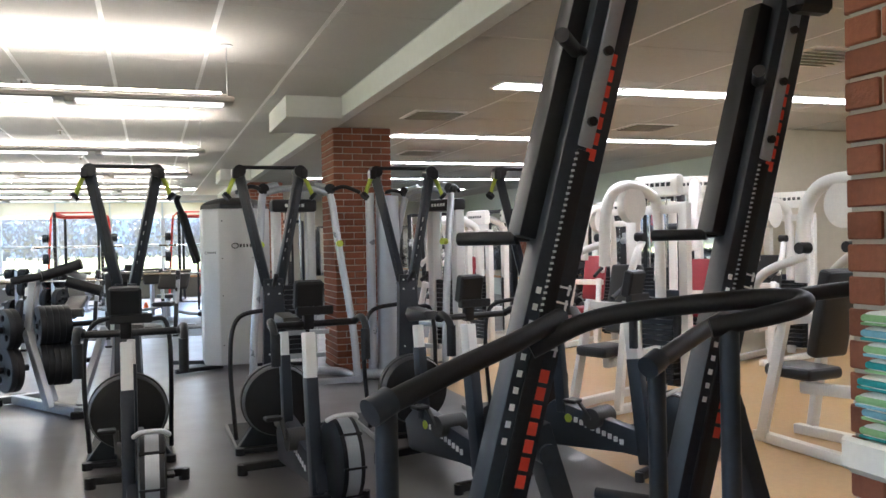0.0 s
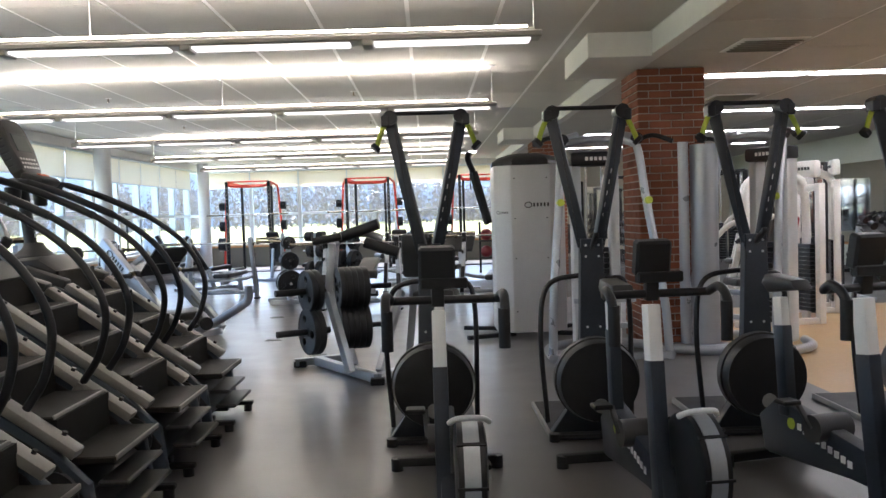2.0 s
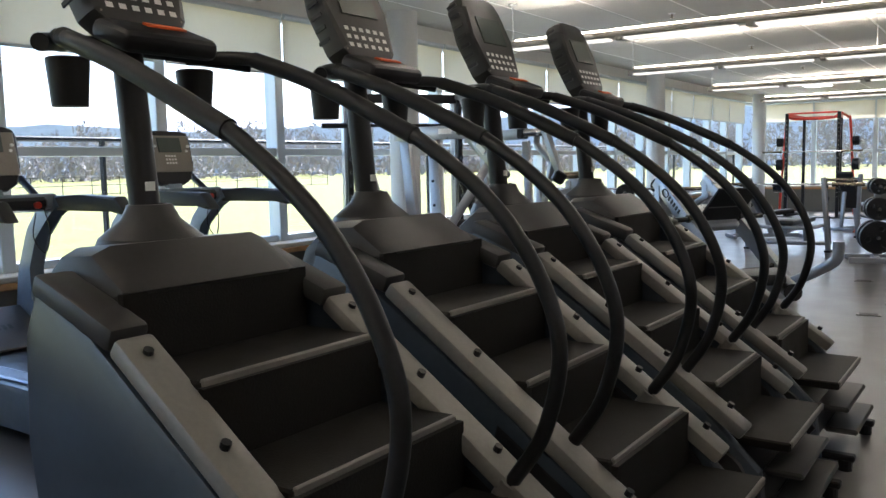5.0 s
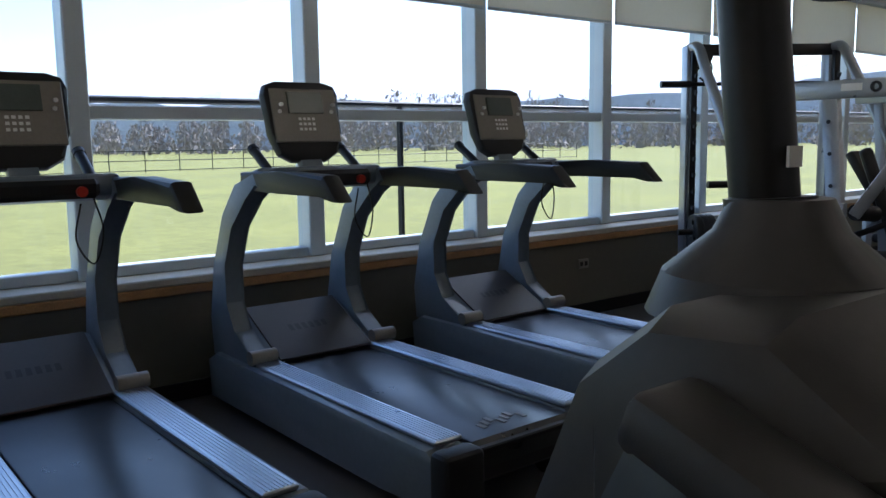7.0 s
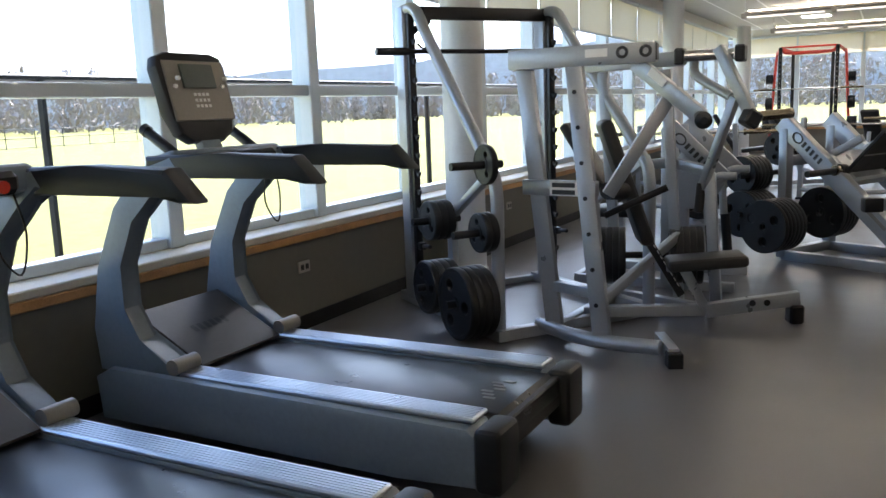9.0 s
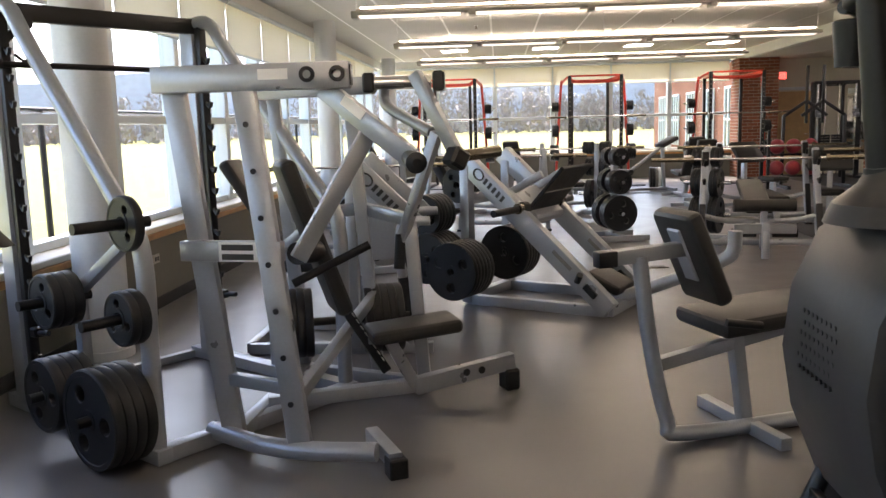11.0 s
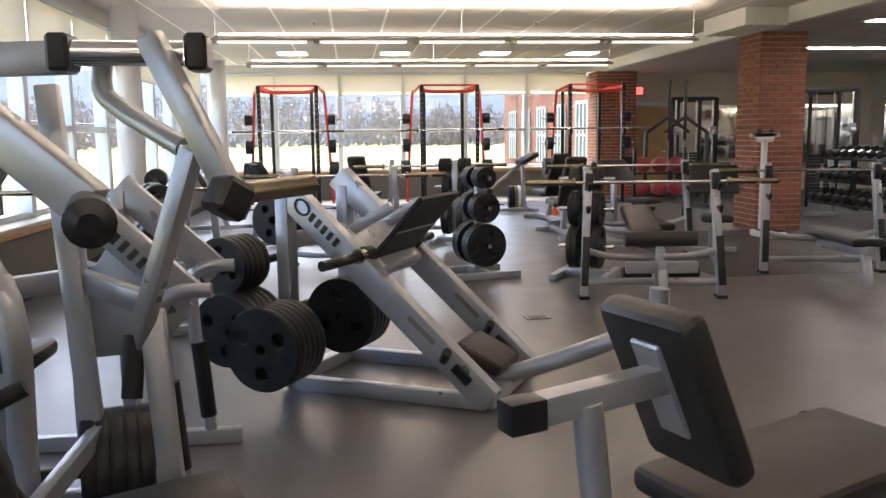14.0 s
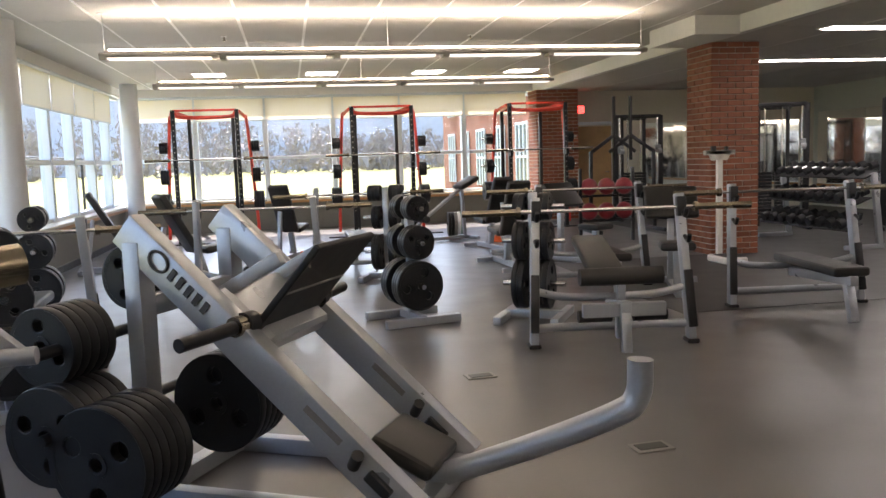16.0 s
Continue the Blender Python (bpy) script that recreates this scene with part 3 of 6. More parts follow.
def stair_climber():
    """Local x runs down the stairs to the aisle, y across, the near strip at y = -0.33."""
    th = thing("stair_climber", "charcoal and blue-grey stair climbing machine with curved black handrails", "stair climber", (0, 0, 0), 0, "row of stair climbers")
    line = lambda x: 0.375 - 0.69 * x  # height of the side strip above the floor, x along the machine
    for s in (-1, 1):
        side = [(-1.2, 0.32), (-1.27, 0.75), (-1.25, 1.02), (-1.19, 1.14), (-1.1, 1.13), (-0.2, 0.5), (0.0, 0.3), (0.03, 0.06), (-0.2, 0.06), (-1.1, 0.1)]
        P(th, "side_panel", DARKBLUE, ("prism", side, s * 0.36 - 0.03, s * 0.36 + 0.03, 0.015))
        P(th, "side_skirt", PLASTIC, ("prism", [(-0.65, 0.1), (-0.06, 0.1), (0.01, 0.2), (-0.15, 0.42), (-0.5, 0.66)], s * 0.36 - 0.04, s * 0.36 + 0.04, 0.012))
        strip = P(th, "side_strip", STRIP, ("beam", (-0.9, s * 0.34, line(-0.9) + 0.035), (-0.06, s * 0.34, line(-0.06) + 0.01), 0.1, 0.05, {"bev": 0.012}), label="warm grey side strip")
        P(th, "upper_strip", CHARCOAL, ("beam", (-1.2, s * 0.34, 1.15), (-0.9, s * 0.34, line(-0.9) + 0.045), 0.105, 0.06, {"bev": 0.015}))
        for x in (-0.84, -0.6, -0.36, -0.12):
            P(strip, "bolt", BLACK, ("cyl", (x, s * 0.34, line(x) + 0.055), (x + 0.008, s * 0.34, line(x) + 0.07), 0.012, {"seg": 10}))
        rail = [(-1.33, s * 0.2, 1.74), (-1.15, s * 0.3, 1.73), (-0.9, s * 0.31, 1.64), (-0.58, s * 0.31, 1.49), (-0.31, s * 0.31, 1.28), (-0.17, s * 0.31, 1.02), (-0.2, s * 0.31, 0.78), (-0.31, s * 0.31, 0.6)]
        hr = P(th, "handrail", BLACK, ("tube", rail, 0.02, 12, 8), label="curved black handrail")
        P(hr, "grip_sleeve", RUBBER, ("tube", rail[1:4], 0.024, 12, 8))
        P(hr, "end_cap", STRIP, ("cyl", (-0.3, s * 0.31, 0.62), (-0.36, s * 0.32, 0.53), 0.028))
        P(th, "roundel", CHARCOAL, ("cyl", (-0.16, s * 0.36, 0.25), (-0.16, s * 0.415, 0.25), 0.12, {"seg": 28}))
        P(th, "foot", RUBBER, ("cyl", (0.12, s * 0.3, 0.0), (0.12, s * 0.3, 0.05), 0.03, {"seg": 12}), ("box", (0.0, s * 0.3, 0.06), (0.32, 0.05, 0.03)))
    for k in range(4):
        x = -0.86 + 0.27 * k
        z = line(x) - 0.03 + 0.02
        st = P(th, "step", TREAD, ("box", (x, 0, z - 0.02), (0.27, 0.6, 0.035), {"bev": 0.006}), ("box", (x - 0.125, 0, z + 0.075), (0.02, 0.6, 0.19), {"bev": 0}))
        P(st, "nosing", STRIP, ("box", (x + 0.133, 0, z - 0.012), (0.012, 0.58, 0.026), {"bev": 0.004}))
    for k in range(2):
        P(th, "floor_step", CHARCOAL, ("box", (0.05 + 0.04 * k, 0, 0.26 - 0.1 * k), (0.14, 0.5, 0.025), {"bev": 0.008}))
    P(th, "inner_belly", PLASTIC, ("prism", [(-1.3, 0.2), (-1.3, 0.95), (-1.0, 0.95), (-0.02, 0.25), (-0.02, 0.1)], -0.3, 0.3))
    P(th, "front_shroud", CHARCOAL, ("prism", [(-1.34, 0.42), (-1.42, 0.62), (-1.45, 0.8), (-1.43, 0.98), (-1.36, 1.14), (-1.26, 1.22), (-1.12, 1.23), (-0.97, 1.13), (-1.0, 1.08), (-1.2, 0.9), (-1.25, 0.42)], -0.3, 0.3, 0.07), label="rounded charcoal shroud")
    P(th, "hood", CHARCOAL, ("lathe", (-1.27, 0, 1.18), (0, 0, 1), [(0, 0.16), (0.05, 0.14), (0.1, 0.08), (0.14, 0.06)]))
    vents = [("cyl", (-1.42 + 0.004 * k, 0.03 * (j - 4) + 0.015 * (k % 2), 0.78 + 0.03 * k), (-1.453 + 0.003 * k, 0.03 * (j - 4) + 0.015 * (k % 2), 0.78 + 0.03 * k), 0.007, {"seg": 8}) for j in range(8) for k in range(6)]
    P(th, "vent_holes", BLACK, *vents)
    mast = P(th, "console_mast", BLACK, ("cyl", (-1.28, 0, 1.2), (-1.34, 0, 1.78), 0.042), ("cyl", (-1.28, 0, 1.24), (-1.285, 0, 1.32), 0.055))
    P(mast, "sticker", PRINT, ("box", (-1.25, -0.01, 1.37), (0.004, 0.03, 0.025), {"bev": 0}))
    P(th, "cross_bar", BLACK, ("tube", [(-1.2, -0.33, 1.72), (-1.33, -0.15, 1.75), (-1.33, 0.15, 1.75), (-1.2, 0.33, 1.72)], 0.022))
    P(th, "grip_pad", PLASTIC, ("box", (-1.2, 0, 1.76), (0.16, 0.3, 0.06), (0, 20, 0), {"bev": 0.025, "seg": 3}))
    for s in (-1, 1):
        P(th, "cup_holder", PLASTIC, ("lathe", (-1.3, s * 0.2, 1.58), (0, 0, 1), [(0, 0.045), (0.12, 0.055), (0.125, 0.048), (0.12, 0.045)], 16))
    con = part("console", rounded_board([(-0.11, -0.21), (0.11, -0.21), (0.15, -0.17), (0.165, 0.0), (0.17, 0.15), (0.14, 0.2), (0.08, 0.22), (-0.08, 0.22), (-0.14, 0.2), (-0.17, 0.15), (-0.165, 0.0), (-0.15, -0.17)], 0.1, (-1.36, 0, 1.97), -22), CHARCOAL, th, "tilted charcoal console")
    P(con, "screen", SCREEN, ("box", (-1.325, 0, 2.02), (0.01, 0.2, 0.13), (0, -22, 0), {"bev": 0}))
    P(con, "keypad", CONSOLE, ("box", (-1.275, 0, 1.87), (0.01, 0.26, 0.1), (0, -22, 0), {"bev": 0.003}))
    keys = [("box", (-1.262 - 0.012 * j, -0.1 + 0.04 * k, 1.845 + 0.03 * j), (0.012, 0.022, 0.016), (0, -22, 0), {"bev": 0}) for k in range(6) for j in range(3)]
    P(con, "keys", PRINT, *keys)
    P(con, "side_vent", BLACK, *[("box", (-1.42 + 0.018 * k, -0.182, 2.12 - 0.045 * k), (0.05, 0.006, 0.014), (0, -22, 0), {"bev": 0}) for k in range(7)])
    P(con, "warning_tag", ORANGE, ("box", (-1.19, 0.02, 1.795), (0.03, 0.12, 0.006), (0, 20, 0), {"bev": 0}))
    loop = [(-1.3, -0.2, 0.5), (-1.42, -0.2, 0.2), (-1.45, -0.18, 0.06), (-1.42, -0.14, 0.03), (-1.42, 0.14, 0.03), (-1.45, 0.18, 0.06), (-1.42, 0.2, 0.2), (-1.3, 0.2, 0.5)]
    P(th, "front_stand", BLACK, ("tube", loop, 0.026), ("beam", (-1.36, -0.19, 0.36), (-1.36, 0.19, 0.36), 0.03, 0.05))
    P(th, "brand_bars", PRINT, *[("box", (-0.93 + 0.055 * k, -0.392, 0.55), (0.036, 0.003, 0.07 if k % 3 else 0.1), {"bev": 0}) for k in range(10)], label="white printed lettering bars")
    P(th, "base_frame", BLACK, ("beam", (-1.3, -0.2, 0.06), (0.0, -0.2, 0.06), 0.06, 0.06), ("beam", (-1.3, 0.2, 0.06), (0.0, 0.2, 0.06), 0.06, 0.06))
    return th


first = stair_climber()
first.matrix_basis = pose(0, 5.11, 0)
for k in (1, 2, 3):
    copy_thing(first, pose(0, 5.11 + 0.965 * k, 0))

# ---- treadmills ----
def treadmill():
    """Local x runs from the rear end (0) to the window side (2.05 long, towards -x), y across."""
    th = thing("treadmill", "grey treadmill with a black belt and arched uprights facing the windows", "treadmill", (0, 0, 0), 0, "row of treadmills")
    P(th, "deck", PLASTIC, ("box", (-0.95, 0, 0.17), (1.88, 0.6, 0.1)))
    P(th, "belt", BELT, ("prism", [(-1.75, 0.2), (-1.75, 0.235), (-0.06, 0.235), (-0.01, 0.2), (-0.01, 0.15), (-0.06, 0.14)], -0.26, 0.26, 0.01), label="black running belt")
    P(th, "belt_print", STRIP, *[("box", (-0.16 - 0.02 * (k % 3), -0.12 + 0.035 * k, 0.237), (0.05, 0.022, 0.002), {"bev": 0}) for k in range(7)])
    for s in (-1, 1):
        y = s * 0.36
        P(th, "side_body", BLUEGREY, ("prism", [(-1.98, 0.06), (-2.0, 0.2), (-1.9, 0.25), (-0.1, 0.235), (-0.06, 0.2), (-0.06, 0.07), (-0.4, 0.06)], y - 0.085, y + 0.085, 0.02))
        ft = P(th, "foot_rail", ALU, ("box", (-0.84, y - s * 0.02, 0.25), (1.5, 0.13, 0.02), {"bev": 0.006}), label="ribbed silver foot rail")
        P(ft, "ribs", ALU, *[("box", (-0.84, y - s * 0.02 - 0.045 + 0.015 * k, 0.261), (1.48, 0.005, 0.006), {"bev": 0}) for k in range(7)])
        P(th, "end_cap", PLASTIC, ("box", (-0.02, y, 0.15), (0.11, 0.19, 0.19), {"bev": 0.03, "seg": 3}))
        arch = [(-2.0, 0.22), (-2.02, 0.42), (-1.96, 0.7), (-1.82, 0.98), (-1.66, 1.14), (-1.45, 1.2), (-1.4, 1.13), (-1.55, 1.08), (-1.72, 0.93), (-1.82, 0.72), (-1.82, 0.52), (-1.74, 0.38), (-1.5, 0.27), (-1.5, 0.22)]
        P(th, "upright", BLUEGREY, ("prism", arch, y - 0.05, y + 0.05, 0.018), label="arched blue-grey upright")
        P(th, "upright_foot", STRIP, ("cyl", (-1.52, y - 0.07, 0.29), (-1.52, y + 0.07, 0.29), 0.035))
        P(th, "handrail", PLASTIC, ("prism", [(-1.6, 1.1), (-1.6, 1.2), (-1.2, 1.21), (-0.82, 1.2), (-0.71, 1.09), (-0.78, 1.09), (-0.95, 1.13), (-1.25, 1.11)], y - 0.045, y + 0.045, 0.02))
        P(th, "grip", BLACK, ("cyl", (-1.52, y * 0.72, 1.17), (-1.72, y * 0.72, 1.3), 0.024), ("cyl", (-1.715, y * 0.72, 1.297), (-1.74, y * 0.72, 1.313), 0.028))
    P(th, "motor_hood", BLUEGREY, ("prism", [(-2.0, 0.2), (-2.02, 0.42), (-1.9, 0.46), (-1.5, 0.25)], -0.31, 0.31, 0.03))
    P(th, "hood_inlay", CHARCOAL, ("prism", [(-1.9, 0.45), (-1.89, 0.468), (-1.5, 0.262), (-1.5, 0.25)], -0.27, 0.27))
    [P(th, "badge_letter", BLACK, ("box", (-1.7, -0.1 + 0.04 * k, 0.366), (0.05, 0.025, 0.004), (0, 28, 0), {"bev": 0})) for k in range(6)]
    P(th, "dashboard", BLUEGREY, ("box", (-1.55, 0, 1.16), (0.16, 0.72, 0.1), (0, -12, 0), {"bev": 0.03, "seg": 3}))
    P(th, "stop_panel", PLASTIC, ("box", (-1.46, 0, 1.16), (0.1, 0.5, 0.08), {"bev": 0.02}))
    P(th, "stop_button", RED, ("cyl", (-1.42, 0.17, 1.15), (-1.39, 0.17, 1.15), 0.022))
    P(th, "stem", BLUEGREY, ("beam", (-1.6, 0, 1.2), (-1.66, 0, 1.32), 0.12, 0.05))
    con = part("console", rounded_board([(-0.1, -0.23), (0.1, -0.23), (0.17, -0.19), (0.2, -0.08), (0.22, 0.12), (0.2, 0.17), (0.14, 0.19), (-0.14, 0.19), (-0.2, 0.17), (-0.22, 0.12), (-0.2, -0.08), (-0.17, -0.19)], 0.07, (-1.68, 0, 1.46), -14), PLASTIC, th, "black rimmed console with a small screen")
    P(con, "face", CONSOLE, ("box", (-1.643, 0, 1.475), (0.012, 0.38, 0.28), (0, -14, 0), {"bev": 0.005}))
    P(con, "screen", SCREEN, ("box", (-1.647, 0, 1.54), (0.014, 0.2, 0.11), (0, -14, 0), {"bev": 0}))
    P(con, "keys", PRINT, *[("box", (-1.624 - 0.006 * j, -0.04 + 0.026 * k, 1.405 + 0.026 * j), (0.012, 0.016, 0.014), (0, -14, 0), {"bev": 0}) for k in range(4) for j in range(3)],
      *[("cyl", (-1.648 + 0.02 * (1 - j), s * 0.15, 1.53 - 0.035 * j), (-1.632 + 0.02 * (1 - j), s * 0.15, 1.53 - 0.035 * j), 0.01, {"seg": 8}) for s in (-1, 1) for j in range(3)])
    P(th, "safety_cord", BLACK, ("tube", [(-1.42, 0.22, 1.12), (-1.42, 0.25, 0.98), (-1.4, 0.2, 0.85), (-1.42, 0.14, 0.95), (-1.43, 0.17, 1.1)], 0.004, 6))
    for x in (-0.2, -1.85):
        P(th, "wheel", RUBBER, ("cyl", (x, -0.3, 0.04), (x, -0.25, 0.04), 0.04), ("cyl", (x, 0.25, 0.04), (x, 0.3, 0.04), 0.04))
    return th


tm = treadmill()
for ob in (*tm.children, *[c for p in tm.children for c in p.children]):
    for v in ob.data.vertices:
        z = v.co.z
        v.co.z += 0.06 * min(1, max(0, z - 0.08) / 0.08)
tm.matrix_basis = pose(-2.92, 7.7, 0)
for k in (1, 2, 3):
    copy_thing(tm, pose(-2.92, 7.7 - 1.36 * k, 0))

# ---- air ski trainers and air bikes ----
def ski_trainer():
    th = thing("ski_trainer", "black upright ski training machine with a V mast and air flywheel", "ski trainer", (0, 0, 0), 0, "row of ski trainers")
    P(th, "platform", RUBBER, ("box", (0, 0.42, 0.025), (0.56, 0.95, 0.03), {"bev": 0.008}))
    for s in (-1, 1):
        P(th, "platform_edge", STRIP, ("beam", (s * 0.29, -0.03, 0.025), (s * 0.29, 0.88, 0.025), 0.02, 0.04))
        P(th, "corner_foot", BLACK, ("cyl", (s * 0.27, -0.03, 0), (s * 0.27, -0.03, 0.05), 0.035))
    P(th, "mast_base", NAVY, ("prism", [(-0.28, 0.04), (-0.09, 0.3), (-0.07, 1.25), (0.07, 1.25), (0.09, 0.3), (0.28, 0.04)], 0.02, 0.1, 0.008))
    for s in (-1, 1):
        P(th, "mast_arm", NAVY, ("beam", (s * 0.045, 0.06, 1.2), (s * 0.225, 0.12, 2.04), 0.05, 0.07))
        P(th, "pulley", BLACK, ("cyl", (s * 0.22, 0.06, 2.04), (s * 0.22, 0.18, 2.04), 0.045), ("box", (s * 0.25, 0.1, 2.02), (0.05, 0.09, 0.07)))
        h = P(th, "pull_handle", LIME, ("tube", [(s * 0.26, 0.1, 1.99), (s * 0.29, 0.09, 1.92), (s * 0.31, 0.08, 1.86)], 0.016), label="lime green pull handle")
        P(h, "handle_cap", BLACK, ("cyl", (s * 0.305, 0.08, 1.865), (s * 0.325, 0.075, 1.845), 0.034))
        P(th, "cord", BLACK, ("cyl", (s * 0.2, 0.06, 2.0), (s * 0.06, 0.02, 1.1), 0.003, {"seg": 6}))
    P(th, "top_bar", BLACK, ("cyl", (-0.24, 0.12, 2.07), (0.24, 0.12, 2.07), 0.014))
    wheel = P(th, "flywheel_housing", PLASTIC, ("lathe", (0, 0.03, 0.38), (0, -1, 0), [(-0.05, 0.24), (0.1, 0.255), (0.16, 0.24), (0.18, 0.12), (0.18, 0.02)], 36), label="round black flywheel housing")
    P(wheel, "wheel_rim", CHARCOAL, ("lathe", (0, 0.03, 0.38), (0, -1, 0), [(0.02, 0.252), (0.02, 0.264), (0.08, 0.264), (0.08, 0.252)], 36, True))
    P(wheel, "hub_badge", STRIP, ("cyl", (0.0, -0.15, 0.24), (0.0, -0.158, 0.24), 0.045))
    P(th, "stay_arch", BLACK, ("tube", [(-0.27, 0.25, 0.05), (-0.3, 0.28, 0.6), (-0.25, 0.3, 0.93), (-0.05, 0.3, 1.0), (0.15, 0.3, 0.98), (0.28, 0.28, 0.88), (0.28, 0.25, 0.05)], 0.017, 10), label="black tube arch")
    P(th, "monitor_arm", BLACK, ("beam", (0, 0.02, 1.2), (0, -0.12, 1.28), 0.03, 0.03))
    P(th, "bolts", PALEGREY, *[("cyl", (s * 0.04, 0.016, z), (s * 0.04, 0.024, z), 0.008, {"seg": 8}) for s in (-1, 1) for z in (1.14, 1.21, 0.35, 0.7)])
    P(th, "side_lettering", PRINT, *[("box", (0.06 + 0.016 * k, 0.05 + 0.004 * k, 1.32 + 0.07 * k), (0.004, 0.02, 0.03), (0, 12, 0), {"bev": 0}) for k in range(6)])
    return th


ski = ski_trainer()
ski.matrix_basis = pose(1.52, 7.22, 0)
for x, y in ((2.53, 7.2), (3.55, 7.18), (4.57, 7.15)):
    copy_thing(ski, pose(x, y, 0))


def air_bike():
    """Local y is forward, to the flywheel's end at y = -0.1 that faces the aisle."""
    th = thing("air_bike", "dark blue-grey exercise bike with a caged air flywheel and drop handlebar", "exercise bike", (0, 0, 0), 0, "row of exercise bikes")
    P(th, "front_foot", BLACK, ("beam", (-0.28, 0.95, 0.05), (0.28, 0.95, 0.05), 0.06, 0.05), *[("cyl", (x, 0.95, 0), (x, 0.95, 0.07), 0.035) for x in (-0.28, 0.28)])
    P(th, "rear_foot", BLACK, ("beam", (-0.24, 0.05, 0.04), (0.24, 0.05, 0.04), 0.06, 0.05), *[("cyl", (x, 0.05, 0), (x, 0.05, 0.06), 0.03) for x in (-0.24, 0.24)])
    P(th, "main_beam", NAVY, ("prism", [(0.95, 0.06), (1.0, 0.26), (0.85, 0.38), (0.1, 0.24), (0.05, 0.08), (0.3, 0.1)], -0.045, 0.045, 0.012)).matrix_basis = pose(0, 0, 0, 0, 0, 90)
    P(th, "beam_mark", LIME, ("lathe", (0.048, 0.72, 0.27), (1, 0, 0), [(0, 0.03), (0.003, 0.03)], 14), ("lathe", (-0.048, 0.72, 0.27), (1, 0, 0), [(-0.003, 0.03), (0, 0.03)], 14))
    P(th, "beam_lettering", PRINT, *[("box", (s * 0.047, 0.66 - 0.045 * k, 0.265 - 0.012 * k), (0.003, 0.03, 0.035), {"bev": 0}) for s in (-1, 1) for k in range(9)])
    wheel = P(th, "flywheel", BLACK, ("lathe", (0.09, 0.02, 0.27), (1, 0, 0), [(-0.07, 0.05), (-0.07, 0.2), (-0.06, 0.235), (0.06, 0.235), (0.07, 0.2), (0.07, 0.05)], 36), label="caged air flywheel")
    P(wheel, "cage_band", SILVER, ("lathe", (0.09, 0.02, 0.27), (1, 0, 0), [(-0.035, 0.234), (-0.035, 0.242), (0.035, 0.242), (0.035, 0.234)], 36, True), label="perforated metal band")
    P(wheel, "cage_bars", BLACK, *[("box", (0.09, 0.02 + 0.243 * math.cos(a), 0.27 + 0.243 * math.sin(a)), (0.13, 0.012, 0.012), (math.degrees(a), 0, 0), {"bev": 0}) for a in [k * math.pi / 4 for k in range(8)]])
    P(wheel, "damper_lever", PALEGREY, ("tube", [(0.0, 0.0, 0.5), (0.04, -0.05, 0.53), (0.14, -0.05, 0.53), (0.18, 0.0, 0.5)], 0.013))
    post = P(th, "handlebar_post", NAVY, ("beam", (-0.03, 0.12, 0.05), (-0.03, 0.2, 0.72), 0.07, 0.09))
    P(post, "white_sleeve", PRINT, ("beam", (-0.03, 0.197, 0.7), (-0.03, 0.225, 0.98), 0.064, 0.084), label="white upper post sleeve")
    seat_post = P(th, "seat_post", NAVY, ("beam", (-0.02, 0.78, 0.3), (-0.02, 0.82, 0.78), 0.06, 0.08))
    P(seat_post, "white_sleeve", PRINT, ("beam", (-0.02, 0.82, 0.76), (-0.02, 0.835, 0.93), 0.05, 0.07))
    P(th, "saddle", VINYL, ("prism", [(0.66, 0.98), (0.7, 1.03), (0.92, 1.05), (0.95, 1.0), (0.9, 0.95)], -0.06, 0.06, 0.02), label="black padded saddle").matrix_basis = pose(0, 0, 0, 0, 0, 90)
    bar = P(th, "handlebar", BLACK, ("cyl", (-0.26, 0.22, 1.03), (0.26, 0.22, 1.03), 0.02), *[("tube", [(s * 0.25, 0.22, 1.03), (s * 0.27, 0.14, 1.06), (s * 0.27, 0.06, 1.0), (s * 0.265, 0.06, 0.84)], 0.022) for s in (-1, 1)])
    for s in (-1, 1):
        P(bar, "grip_end", RUBBER, ("cyl", (s * 0.265, 0.06, 1.0), (s * 0.265, 0.06, 0.82), 0.027))
    mon = P(th, "monitor", PLASTIC, ("box", (-0.03, 0.2, 1.2), (0.17, 0.07, 0.17), (12, 0, 0), {"bev": 0.012}), ("beam", (-0.03, 0.22, 1.0), (-0.03, 0.21, 1.15), 0.06, 0.05), ("box", (0.0, 0.19, 1.11), (0.22, 0.05, 0.05)))
    P(mon, "screen", SCREEN, ("box", (-0.03, 0.238, 1.2), (0.12, 0.004, 0.1), (12, 0, 0), {"bev": 0}))
    P(th, "crank", CHARCOAL, ("cyl", (-0.1, 0.5, 0.3), (0.1, 0.5, 0.3), 0.07), ("beam", (0.1, 0.5, 0.3), (0.11, 0.4, 0.18), 0.03, 0.02), ("beam", (-0.1, 0.5, 0.3), (-0.11, 0.6, 0.42), 0.03, 0.02))
    for at in ((0.16, 0.4, 0.18), (-0.16, 0.6, 0.42)):
        P(th, "pedal", PLASTIC, ("box", at, (0.1, 0.09, 0.025)))
    return th


bike = air_bike()
bike.matrix_basis = pose(1.58, 5.75, 0)
for x, y, r in ((2.6, 5.72, 6), (3.62, 5.7, 14), (4.72, 5.55, 26)):
    copy_thing(bike, pose(x, y, 0, 0, 0, r))

